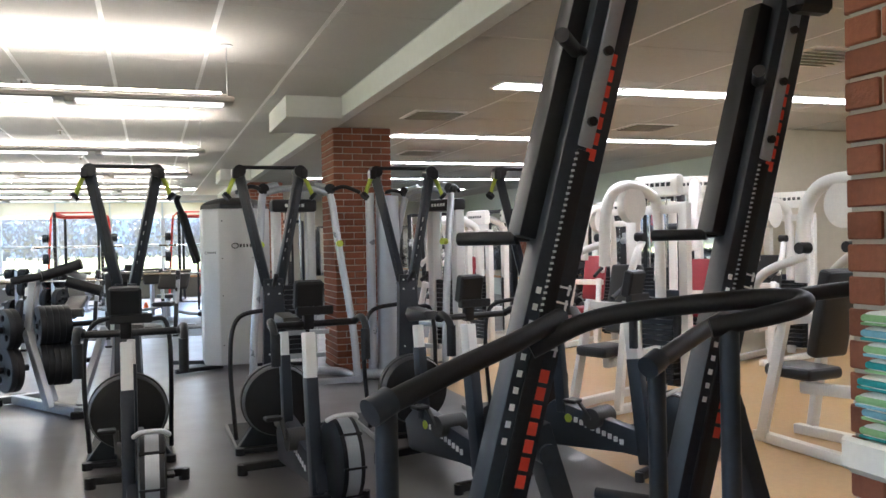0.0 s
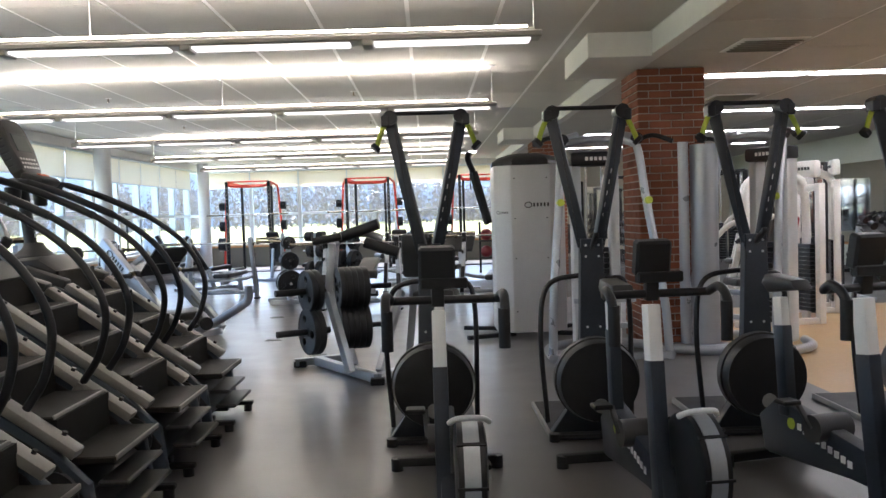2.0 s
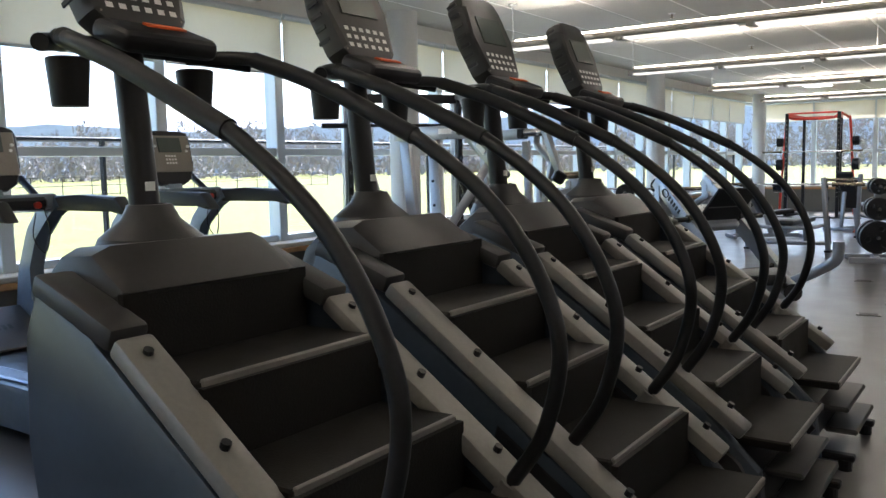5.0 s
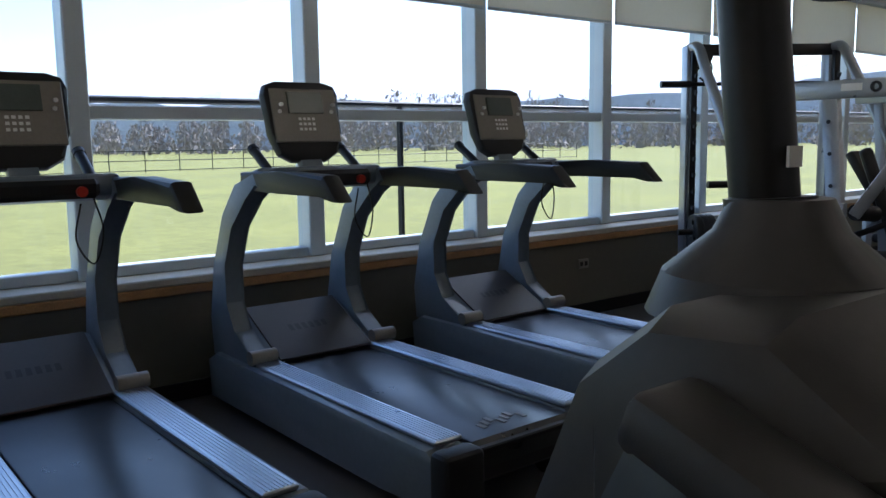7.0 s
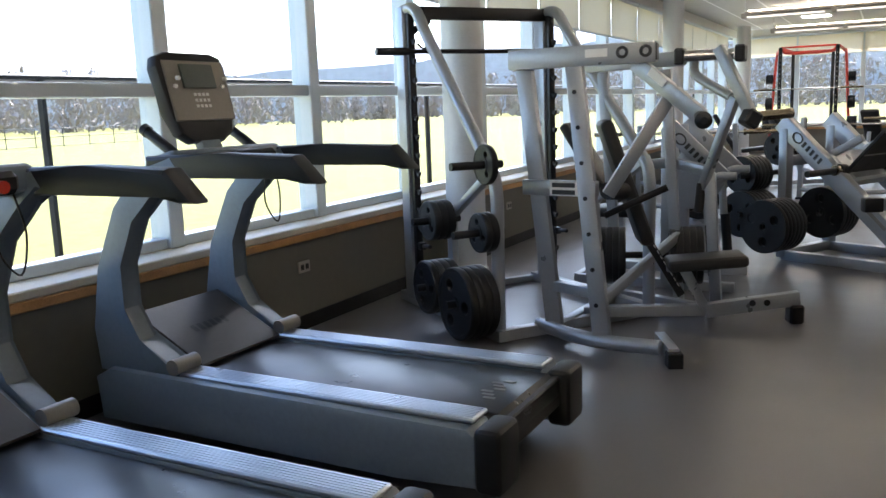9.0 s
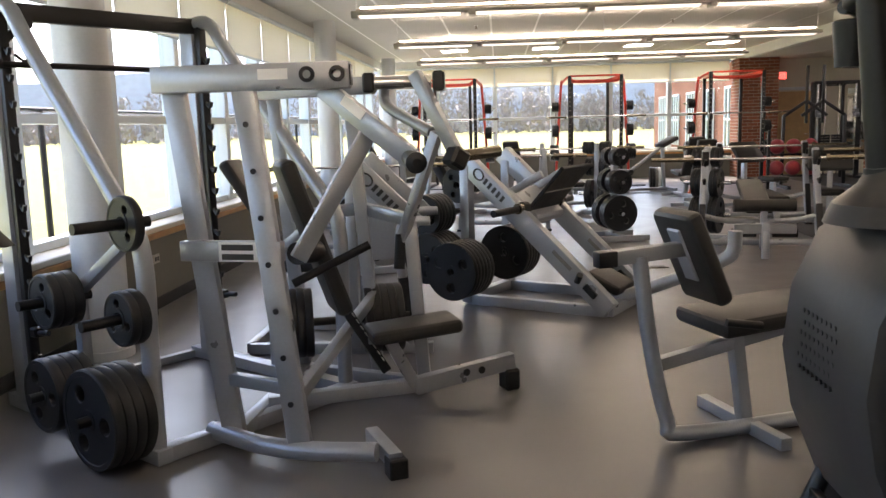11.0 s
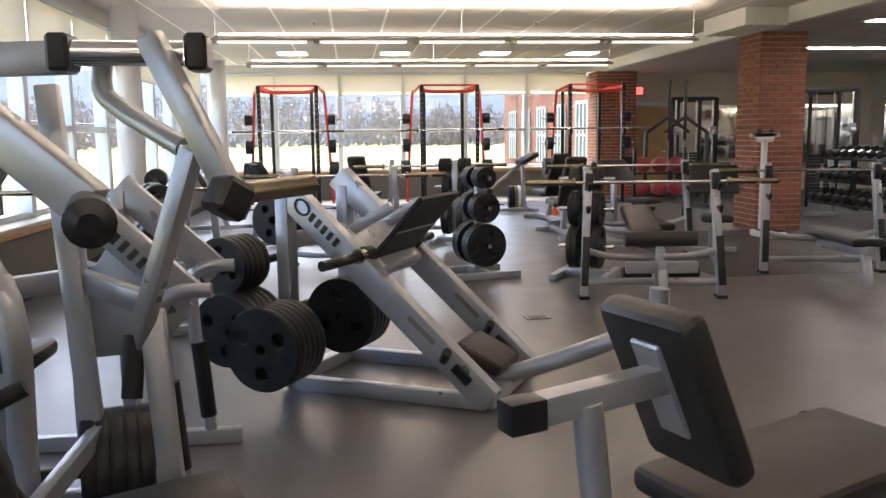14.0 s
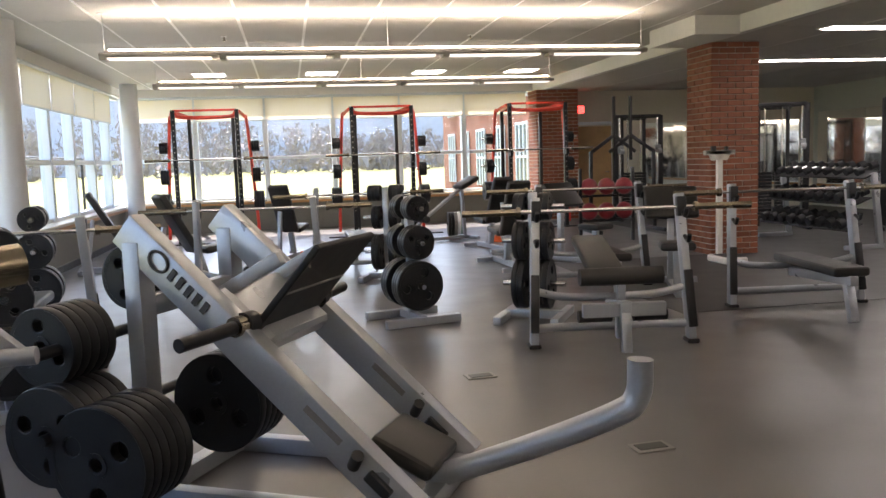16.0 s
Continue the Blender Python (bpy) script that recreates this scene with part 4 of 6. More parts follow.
# ---- mast climbers ----
def mast_climber():
    th = thing("mast_climber", "tall dark mast climbing machine with red vertical lettering", "climber", (0, 0, 0), 0, "mast climbers")
    lean = lambda z: 0.277 * z
    q = lambda x, y, z: (x + lean(z), y, z)
    mast = P(th, "mast", NAVY, ("beam", q(0, 0, 0.05), q(0, 0, 2.45), 0.13, 0.1, {"up": (0, 1, 0)}), label="leaning dark steel mast")
    P(mast, "side_cover", BLACK, ("beam", q(0.02, 0.075, 1.55), q(0.02, 0.075, 2.42), 0.11, 0.05, {"up": (0, 1, 0)}), ("beam", q(-0.09, 0.04, 1.5), q(-0.09, 0.04, 2.3), 0.06, 0.09, {"up": (0, 1, 0)}))
    P(mast, "rail_channel", SILVER, ("beam", q(-0.005, -0.056, 1.75), q(-0.005, -0.056, 2.4), 0.045, 0.012, {"up": (0, 1, 0)}))
    P(mast, "rail_slot", BLACK, ("beam", q(-0.005, -0.054, 0.1), q(-0.005, -0.054, 1.74), 0.04, 0.012, {"up": (0, 1, 0)}))
    P(mast, "rail_teeth", PALEGREY, *[("box", q(-0.028, -0.062, 1.3 + 0.016 * k), (0.008, 0.006, 0.006), {"bev": 0}) for k in range(28)])
    P(mast, "rail_studs", BLACK, *[("cyl", q(-0.005, -0.055, z), q(-0.005, -0.075, z), 0.014, {"seg": 10}) for z in (1.82, 2.02, 2.2)])
    P(mast, "scale_marks", PRINT, *[("box", q(-0.045, -0.053, 0.95 + 0.045 * k), (0.014, 0.004, 0.018), (0, 15, 0), {"bev": 0}) for k in range(10)])
    for k in range(7):
        P(mast, "red_letter", LETTERRED, ("box", q(0.02, -0.053, 1.12 - 0.047 * k), (0.05, 0.004, 0.036), (0, 15, 0), {"bev": 0}), ("box", q(0.02, -0.053, 2.0 - 0.045 * k), (0.03, 0.004, 0.034), (0, 15, 0), {"bev": 0}))
    for k in range(5):
        P(mast, "outline_letter", PRINT, ("box", q(0.03, -0.053, 1.36 - 0.042 * k), (0.05, 0.004, 0.006), (0, 15, 0), {"bev": 0}), ("box", q(0.05, -0.053, 1.35 - 0.042 * k), (0.006, 0.004, 0.03), (0, 15, 0), {"bev": 0}))
    P(th, "base", NAVY, ("beam", (-0.35, 0, 0.04), (0.7, 0, 0.04), 0.08, 0.07), ("beam", (-0.3, -0.3, 0.04), (-0.3, 0.3, 0.04), 0.08, 0.07), ("beam", (0.65, -0.25, 0.04), (0.65, 0.25, 0.04), 0.08, 0.07))
    P(th, "brace", NAVY, ("beam", (0.62, 0, 0.06), q(0.06, 0, 0.98), 0.1, 0.06), ("cyl", q(0.1, -0.06, 0.9), q(0.1, 0.06, 0.9), 0.03))
    rail = [(0.38, -0.08, 1.28), (0.2, -0.2, 1.24), (0.0, -0.31, 1.2), (-0.22, -0.43, 1.15)]
    hr = P(th, "handrail", RUBBER, ("tube", rail, 0.026, 12), label="foam covered handrail")
    P(hr, "rail_post", NAVY, ("cyl", (-0.21, -0.42, 0.02), (-0.21, -0.42, 1.15), 0.025), ("cyl", (-0.25, -0.44, 1.14), (-0.2, -0.42, 1.16), 0.032))
    rail2 = [(0.28, -0.1, 1.2), (0.45, -0.16, 1.28), (0.7, -0.3, 1.32), (0.88, -0.4, 1.33), (0.84, -0.46, 1.31), (0.66, -0.36, 1.26)]
    hr2 = P(th, "handrail", RUBBER, ("tube", rail2, 0.026, 12))
    P(hr2, "rail_post", NAVY, ("cyl", (0.7, -0.38, 0.02), (0.7, -0.38, 1.27), 0.025))
    for z, s in ((2.02, -1), (1.5, 1), (0.35, -1), (0.6, 1)):
        ped = P(th, "grip" if z > 1 else "pedal", PLASTIC, ("cyl", q(-0.02, 0, z), q(-0.16, s * 0.12, z), 0.012), ("cyl", q(-0.1, s * 0.05, z), q(-0.22, s * 0.2, z), 0.02))
    P(th, "display", PLASTIC, ("box", q(0.0, -0.1, 2.32), (0.16, 0.08, 0.14), {"bev": 0.02}))
    return th


climber = mast_climber()
climber.matrix_basis = pose(2.36, 3.2, 0)
copy_thing(climber, pose(3.2, 3.46, 0))

# ---- press stations by the windows ----
def smith_machine():
    th = thing("smith_machine", "silver guided barbell machine with black notched uprights and stored plates", "smith machine", (-4.5, 10.49, 0), 234.6)
    for s in (-1, 1):
        x = s * 0.58
        P(th, "upright", SILVER, ("beam", (x, 0.06, 0.05), (x, 0.06, 2.12), 0.09, 0.13))
        rail = P(th, "notched_rail", BLACK, ("beam", (x, 0.15, 0.08), (x, 0.15, 2.1), 0.05, 0.05), label="black rail with safety hooks")
        [P(rail, "hook", BLACK, ("tube", [(x, 0.17, 0.33 + 0.13 * k), (x, 0.205, 0.3 + 0.13 * k), (x, 0.22, 0.33 + 0.13 * k)], 0.011, 6, 3)) for k in range(13)]
        P(th, "side_tube", SILVER, ("tube", [(x, 0.06, 2.1), (x, 0.25, 2.08), (x, 0.45, 1.86), (x, 1.15, 1.12), (x, 1.28, 0.92), (x, 1.28, 0.5), (x, 1.28, 0.05)], 0.04, 10, 5))
        P(th, "floor_beam", SILVER, ("beam", (x, -0.12, 0.04), (x, 1.34, 0.04), 0.08, 0.07))
        P(th, "storage_arm", SILVER, ("beam", (x, 0.7, 0.06), (x, 0.7, 0.75), 0.05, 0.06), ("beam", (x, 0.7, 0.72), (x, 1.27, 1.05), 0.05, 0.05))
        for y, z in ((0.72, 0.7), (0.74, 0.27), (1.28, 1.08), (1.28, 0.68), (1.16, 0.24)):
            if s > 0:
                P(th, "peg", BLACK, ("cyl", (x - 0.04, y, z), (x + 0.3, y, z), 0.024))
        P(th, "latch", BLACK, ("box", (x, 0.21, 0.45), (0.05, 0.06, 0.05)), ("cyl", (x, 0.23, 0.45), (x, 0.34, 0.46), 0.014))
    P(th, "top_beam", BLACK, ("beam", (-0.58, 0.1, 2.08), (0.58, 0.1, 2.08), 0.06, 0.09))
    P(th, "brace", BLACK, ("beam", (0.58, 0.08, 1.9), (0.42, 0.09, 2.05), 0.03, 0.04))
    P(th, "rear_beam", SILVER, ("beam", (-0.58, 1.3, 0.04), (0.58, 1.3, 0.04), 0.07, 0.07))
    P(th, "front_beam", SILVER, ("beam", (-0.7, -0.1, 0.03), (0.58, -0.1, 0.03), 0.05, 0.05))
    P(th, "pulley_rope", BLACK, ("tube", [(0.5, 0.2, 2.02), (0.46, 0.22, 1.94), (0.5, 0.22, 1.83), (0.55, 0.2, 1.86)], 0.008, 6), ("cyl", (0.5, 0.17, 2.02), (0.5, 0.23, 2.02), 0.045))
    P(th, "barbell", BLACK, ("cyl", (-0.85, 0.2, 1.81), (0.85, 0.2, 1.81), 0.016), ("cyl", (-0.86, 0.2, 1.81), (-0.62, 0.2, 1.81), 0.027), ("cyl", (0.62, 0.2, 1.81), (0.86, 0.2, 1.81), 0.027))
    return th


sm = smith_machine()
ax = D(sm, (1, 0, 0))
for y, z, sz in ((0.72, 0.7, [(0.13, 0.045)] * 3), (0.74, 0.27, [(0.175, 0.045)] * 4), (1.28, 1.08, [(0.12, 0.035)]), (1.28, 0.68, [(0.12, 0.04)] * 2), (1.16, 0.24, [(0.225, 0.045)] * 4)):
    plates(W(sm, (0.63, y, z)), ax, sz)


def incline_press():
    """Local x is the way the sitter faces; the aisle side is -y."""
    ox, oy = -3.05, 9.88
    th = thing("incline_press", "silver plate loaded incline press with a black padded seat", "press machine", (ox, oy, 0))
    q = lambda x, y, z: (x - ox, y - oy, z)
    # aisle side frame
    top = P(th, "top_beam", SILVER, ("beam", q(-3.76, 9.45, 1.68), q(-2.89, 9.45, 1.68), 0.07, 0.115), label="silver top beam with a warning label")
    for x in (-2.94, -3.07):
        P(top, "bumper", BLACK, ("lathe", q(x, 9.414, 1.685), (0, -1, 0), [(0, 0.018), (0, 0.034), (0.012, 0.034), (0.012, 0.018)], 20, True))
    P(top, "warning_label", PRINT, ("box", q(-3.22, 9.413, 1.69), (0.13, 0.003, 0.045), {"bev": 0}))
    P(top, "end_plug", BLACK, ("box", q(-2.888, 9.45, 1.68), (0.008, 0.05, 0.09), {"bev": 0.002}))
    P(th, "front_leg", SILVER, ("beam", q(-3.36, 9.45, 1.63), q(-3.14, 9.26, 0.05), 0.06, 0.1, {"up": (1, 0, 0)}))
    P(th, "rear_leg", SILVER, ("beam", q(-3.68, 9.48, 1.63), q(-3.5, 9.46, 0.05), 0.06, 0.1, {"up": (1, 0, 0)}))
    for k in range(7):
        z = 0.28 + 0.2 * k
        x, y = -3.14 - 0.139 * (z - 0.05), 9.26 + 0.12 * (z - 0.05)
        P(th, "bolt_hole", BLACK, ("cyl", q(x, y - 0.05, z), q(x, y - 0.056, z), 0.013, {"seg": 10}))
    sign = P(th, "sign_bar", SILVER, ("beam", q(-3.68, 9.44, 0.93), q(-3.2, 9.36, 0.93), 0.05, 0.09))
    P(sign, "name_plate", PRINT, ("box", q(-3.4, 9.366, 0.93), (0.19, 0.004, 0.085), (0, 0, -9), {"bev": 0}), label="pale name plate with dark lettering bars")
    for r in (0, 1):
        P(sign, "name_bar", INK, ("box", q(-3.405, 9.366, 0.95 - 0.042 * r), (0.15, 0.006, 0.026), (0, 0, -9), {"bev": 0}))
    P(th, "low_rail", SILVER, ("beam", q(-3.53, 9.47, 0.33), q(-3.16, 9.3, 0.33), 0.045, 0.06), ("beam", q(-3.15, 9.3, 0.3), q(-2.99, 10.5, 0.5), 0.045, 0.06))
    P(th, "floor_beam", SILVER, ("tube", [q(-3.62, 9.5, 0.07), q(-3.35, 9.32, 0.07), q(-3.1, 9.24, 0.07), q(-2.8, 9.2, 0.08)], 0.042, 10, 6))
    P(th, "foot_beam", SILVER, ("beam", q(-2.86, 9.44, 0.07), q(-2.71, 9.13, 0.07), 0.06, 0.07))
    P(th, "foot", RUBBER, ("box", q(-2.71, 9.14, 0.04), (0.08, 0.09, 0.09), (0, 0, 25)))
    # aisle side lever: a slanting arm, its strut down to the grip, and the weight horn
    arm = P(th, "lever_arm", SILVER, ("beam", q(-3.02, 9.5, 1.63), q(-2.63, 9.38, 1.32), 0.05, 0.088), label="slanting silver lever arm")
    P(arm, "strut", SILVER, ("beam", q(-2.83, 9.47, 1.42), q(-3.13, 9.33, 0.9), 0.045, 0.072))
    P(arm, "arm_label", PRINT, ("box", q(-2.88, 9.42, 1.54), (0.12, 0.004, 0.045), (0, 38, -17), {"bev": 0}))
    P(arm, "weight_horn", BLACK, ("cyl", q(-2.66, 9.45, 1.33), q(-2.61, 9.28, 1.31), 0.035), ("lathe", q(-2.61, 9.29, 1.31), (0.28, -0.95, -0.1), [(0, 0.03), (0.01, 0.045), (0.05, 0.045), (0.065, 0.02)], 16))
    P(arm, "grip", RUBBER, ("cyl", q(-3.14, 9.36, 0.92), q(-3.1, 9.55, 0.9), 0.05), ("cyl", q(-3.2, 9.5, 0.76), q(-2.86, 9.6, 0.92), 0.02))
    # window side frame
    P(th, "cross_axle", CHROME, ("cyl", q(-2.9, 10.18, 1.68), q(-2.6, 10.2, 1.68), 0.035))
    for x in (-2.92, -2.56):
        P(th, "axle_block", BLACK, ("box", q(x, 10.19, 1.68), (0.06, 0.12, 0.1), {"bev": 0.01}))
    P(th, "far_top_beam", SILVER, ("beam", q(-3.6, 10.32, 1.66), q(-2.9, 10.2, 1.67), 0.06, 0.09))
    P(th, "slant_leg", SILVER, ("beam", q(-2.68, 10.14, 1.72), q(-2.46, 10.02, 1.29), 0.05, 0.068), ("beam", q(-2.57, 10.08, 1.42), q(-2.79, 10.24, 0.84), 0.045, 0.058))
    P(th, "bent_arm", SILVER, ("tube", [q(-2.86, 10.36, 1.7), q(-2.87, 10.36, 1.6), q(-2.82, 10.33, 1.54), q(-2.6, 10.13, 1.42)], 0.03))
    P(th, "collar", BLACK, ("box", q(-2.47, 10.0, 1.29), (0.1, 0.1, 0.1), (0, 30, 38), {"bev": 0.015}))
    P(th, "sleeve", BRASS, ("cyl", q(-2.45, 10.02, 1.3), q(-2.26, 10.16, 1.315), 0.03), label="worn steel plate sleeve")
    P(th, "long_grip", RUBBER, ("cyl", q(-2.79, 10.24, 0.88), q(-2.8, 10.2, 0.7), 0.03))
    P(th, "far_leg", SILVER, ("beam", q(-2.74, 10.24, 0.95), q(-2.68, 10.22, 0.03), 0.05, 0.07, {"up": (1, 0, 0)}))
    P(th, "far_leg", SILVER, ("beam", q(-3.1, 10.58, 1.62), q(-2.98, 10.5, 0.03), 0.05, 0.07, {"up": (1, 0, 0)}))
    P(th, "far_leg", SILVER, ("beam", q(-3.5, 10.45, 1.62), q(-3.42, 10.55, 0.03), 0.05, 0.07, {"up": (1, 0, 0)}))
    P(th, "cross_beam", SILVER, ("beam", q(-3.42, 10.4, 0.97), q(-3.06, 10.62, 0.99), 0.05, 0.07), ("beam", q(-3.06, 10.62, 0.99), q(-2.74, 10.3, 0.95), 0.05, 0.07))
    P(th, "floor_beam", SILVER, ("beam", q(-3.5, 9.5, 0.05), q(-3.42, 10.55, 0.05), 0.07, 0.07), ("beam", q(-3.42, 10.55, 0.05), q(-2.68, 10.25, 0.05), 0.06, 0.07))
    P(th, "storage_peg", BLACK, ("cyl", q(-3.55, 10.42, 0.35), q(-2.8, 10.62, 0.35), 0.024))
    # seat
    P(th, "seat_beam", SILVER, ("beam", q(-3.45, 9.85, 0.08), q(-2.7, 10.08, 0.1), 0.07, 0.07), ("beam", q(-2.72, 10.05, 0.1), q(-2.2, 10.32, 0.16), 0.06, 0.09))
    P(th, "seat_post", SILVER, ("beam", q(-2.86, 10.0, 0.4), q(-2.72, 10.06, 0.1), 0.06, 0.06))
    P(th, "bolt_cap", BLACK, *[("cyl", q(x, 9.985 + 0.52 * (x + 2.72), 0.15), q(x + 0.003, 9.98 + 0.52 * (x + 2.72), 0.15), 0.02, {"seg": 12}) for x in (-2.45, -2.37)])
    P(th, "front_foot", RUBBER, ("box", q(-2.22, 10.31, 0.06), (0.09, 0.1, 0.12), (0, 0, 27), {"bev": 0.012}))
    P(th, "backrest", VINYL, ("box", q(-3.19, 9.89, 0.92), (0.085, 0.28, 0.82), (0, -19, 24), {"bev": 0.035, "seg": 3}), label="brown-black padded backrest")
    adj = P(th, "adjuster", BLACK, ("beam", q(-3.05, 9.92, 0.55), q(-2.86, 10.0, 0.2), 0.05, 0.05))
    P(adj, "scale_marks", PRINT, *[("box", q(-3.005 + 0.019 * k, 9.902 + 0.008 * k, 0.52 - 0.035 * k), (0.02, 0.03, 0.005), (0, 60, 24), {"bev": 0}) for k in range(8)])
    P(th, "seat", VINYL, ("box", q(-2.72, 10.03, 0.42), (0.48, 0.27, 0.075), (0, -4, 20), {"bev": 0.03, "seg": 3}), label="black padded seat")
    P(th, "seat_bracket", SILVER, ("beam", q(-2.95, 9.97, 0.38), q(-2.62, 10.07, 0.4), 0.08, 0.05))
    return th


ip = incline_press()
plates((-3.56, 10.42, 0.35), (0.966, 0.257, 0), [(0.2, 0.04)] * 5)
plates((-3.06, 10.553, 0.35), (0.966, 0.257, 0), [(0.2, 0.04)] * 5)


def chest_press():
    th = thing("chest_press", "silver plate loaded press with a printed badge on its slanted beam", "press machine", (-3.2, 11.3, 0))
    for y in (-0.25, 0.4):
        P(th, "slant_beam", SILVER, ("beam", (0.0, y, 1.24), (0.42, y + 0.03, 0.82), 0.06, 0.13))
        P(th, "post", SILVER, ("beam", (0.0, y, 0.04), (0.0, y, 1.22), 0.06, 0.09))
        P(th, "bent_rail", SILVER, ("tube", [(0.5, y, 0.86), (0.36, y, 0.85), (0.3, y, 0.76), (0.32, y, 0.4), (0.36, y, 0.06)], 0.03))
        P(th, "grip_sleeve", RUBBER, ("cyl", (0.32, y, 0.5), (0.35, y, 0.14), 0.038))
        P(th, "floor_beam", SILVER, ("beam", (-0.7, y, 0.04), (0.5, y, 0.04), 0.06, 0.07))
    P(th, "side_panel", SILVER, ("prism", [(0.02, 0.9), (0.12, 1.05), (0.42, 0.8), (0.3, 0.62), (0.0, 0.6)], -0.23, -0.21, 0.004))
    badge(th, (0.2, -0.318, 1.045), (0.7, 0, -0.71), (0.71, 0, 0.7), 0.34)
    P(th, "cross_beam", SILVER, ("beam", (0, -0.25, 1.1), (0, 0.4, 1.1), 0.06, 0.08))
    P(th, "rear_beam", SILVER, ("beam", (-0.7, -0.25, 0.04), (-0.7, 0.4, 0.04), 0.06, 0.07))
    P(th, "seat", VINYL, ("box", (-0.45, 0.07, 0.55), (0.4, 0.34, 0.08), {"bev": 0.03, "seg": 3}))
    P(th, "seat_post", SILVER, ("beam", (-0.45, 0.07, 0.05), (-0.45, 0.07, 0.52), 0.08, 0.08))
    P(th, "backrest", VINYL, ("box", (-0.72, 0.07, 1.0), (0.08, 0.32, 0.6), (0, -32, 0), {"bev": 0.03, "seg": 3}), label="tan-black padded backrest")
    return th


chest_press()


def leg_press():
    """Local x from the rear feet to the seat, near side at y = 0, far side at y = 0.69."""
    th = thing("leg_press", "silver plate loaded leg press with a black foot plate", "leg press", (-2.52, 12.545, 0), -28.7)
    for y in (0.0, 0.69):
        P(th, "rear_post", SILVER, ("beam", (0.0, y, 0.02), (0.0, y, 1.14), 0.08, 0.1))
        rail = P(th, "slant_rail", SILVER, ("beam", (-0.04, y, 1.2), (1.22, y, 0.06), 0.09, 0.15), label="slanted silver rail")
        P(rail, "guide_rod", CHROME, ("cyl", (0.5, y + 0.06, 0.72), (1.15, y + 0.06, 0.14), 0.014))
        P(th, "floor_beam", SILVER, ("beam", (0.0, y, 0.04), (1.2, y, 0.05), 0.07, 0.08))
        P(th, "stop_knob", BLACK, ("cyl", (0.98, y - 0.06, 0.27), (1.02, y - 0.1, 0.33), 0.025), ("box", (1.08, y - 0.02, 0.2), (0.12, 0.1, 0.05), (0, 42, 0)))
        P(rail, "scuffed_label", STRIP, ("box", (0.85, y - 0.047, 0.42), (0.2, 0.003, 0.03), (0, 42, 0), {"bev": 0}))
    P(th, "rear_beam", SILVER, ("beam", (0, 0, 0.05), (0, 0.69, 0.05), 0.08, 0.08))
    P(th, "upper_beam", SILVER, ("beam", (0.0, 0, 0.86), (0, 0.69, 0.86), 0.06, 0.09))
    P(th, "front_beam", SILVER, ("beam", (1.2, 0, 0.05), (1.2, 0.69, 0.05), 0.08, 0.08))
    badge(th, (0.24, -0.05, 0.97), (0.74, 0, -0.67), (0.67, 0, 0.74), 0.38)
    P(th, "carriage", SILVER, ("box", (0.43, 0.345, 0.8), (0.34, 0.52, 0.1), (0, 42, 0), {"bev": 0.02}), ("beam", (0.24, 0.12, 0.86), (0.6, 0.14, 1.06), 0.05, 0.06), ("beam", (0.24, 0.57, 0.86), (0.6, 0.55, 1.06), 0.05, 0.06))
    fp = P(th, "foot_plate", RUBBER, ("box", (0.65, 0.33, 0.93), (0.03, 0.56, 0.5), (0, 42, 0), {"bev": 0.006}), label="black ribbed foot plate")
    P(fp, "plate_seam", STRIP, ("box", (0.665, 0.33, 0.92), (0.004, 0.54, 0.012), (0, 42, 0), {"bev": 0}))
    for s, y in ((-1, 0.06), (1, 0.63)):
        P(th, "weight_horn", BLACK, ("cyl", (0.5, y, 0.8), (0.44, y + s * 0.42, 0.79), 0.028), ("cyl", (0.5, y, 0.8), (0.49, y + s * 0.06, 0.8), 0.05))
        P(th, "sleeve", BRASS, ("cyl", (0.5, y - s * 0.02, 0.8), (0.485, y + s * 0.12, 0.8), 0.042))
    P(th, "seat_frame", SILVER, ("tube", [(1.15, 0.34, 0.08), (1.6, 0.31, 0.27), (1.95, 0.28, 0.44), (2.03, 0.28, 0.52), (2.04, 0.28, 0.66)], 0.05, 14, 6))
    P(th, "seat", VINYL, ("box", (1.08, 0.35, 0.22), (0.3, 0.36, 0.08), (0, 25, 0), {"bev": 0.03, "seg": 3}))
    for z, y in ((0.76, -0.05), (0.43, -0.05), (0.43, 0.45)):
        P(th, "storage_peg", BLACK, ("cyl", (-0.1, y + 0.1, z), (-0.1, y - 0.45, z), 0.024))
    return th


lp = leg_press()
back = D(lp, (0, 1, 0))
plates((-2.86, 12.3, 0.76), back, [(0.16, 0.045)] * 5)
plates((-2.84, 12.2, 0.43), back, [(0.2, 0.045)] * 6)
plates((-2.64, 12.08, 0.345), back, [(0.225, 0.045)] * 6)
plates(W(lp, (0.26, 0.12, 0.42)), back, [(0.22, 0.045)] * 5)
plates((-2.62, 12.85, 0.95), back, [(0.15, 0.045)] * 4)


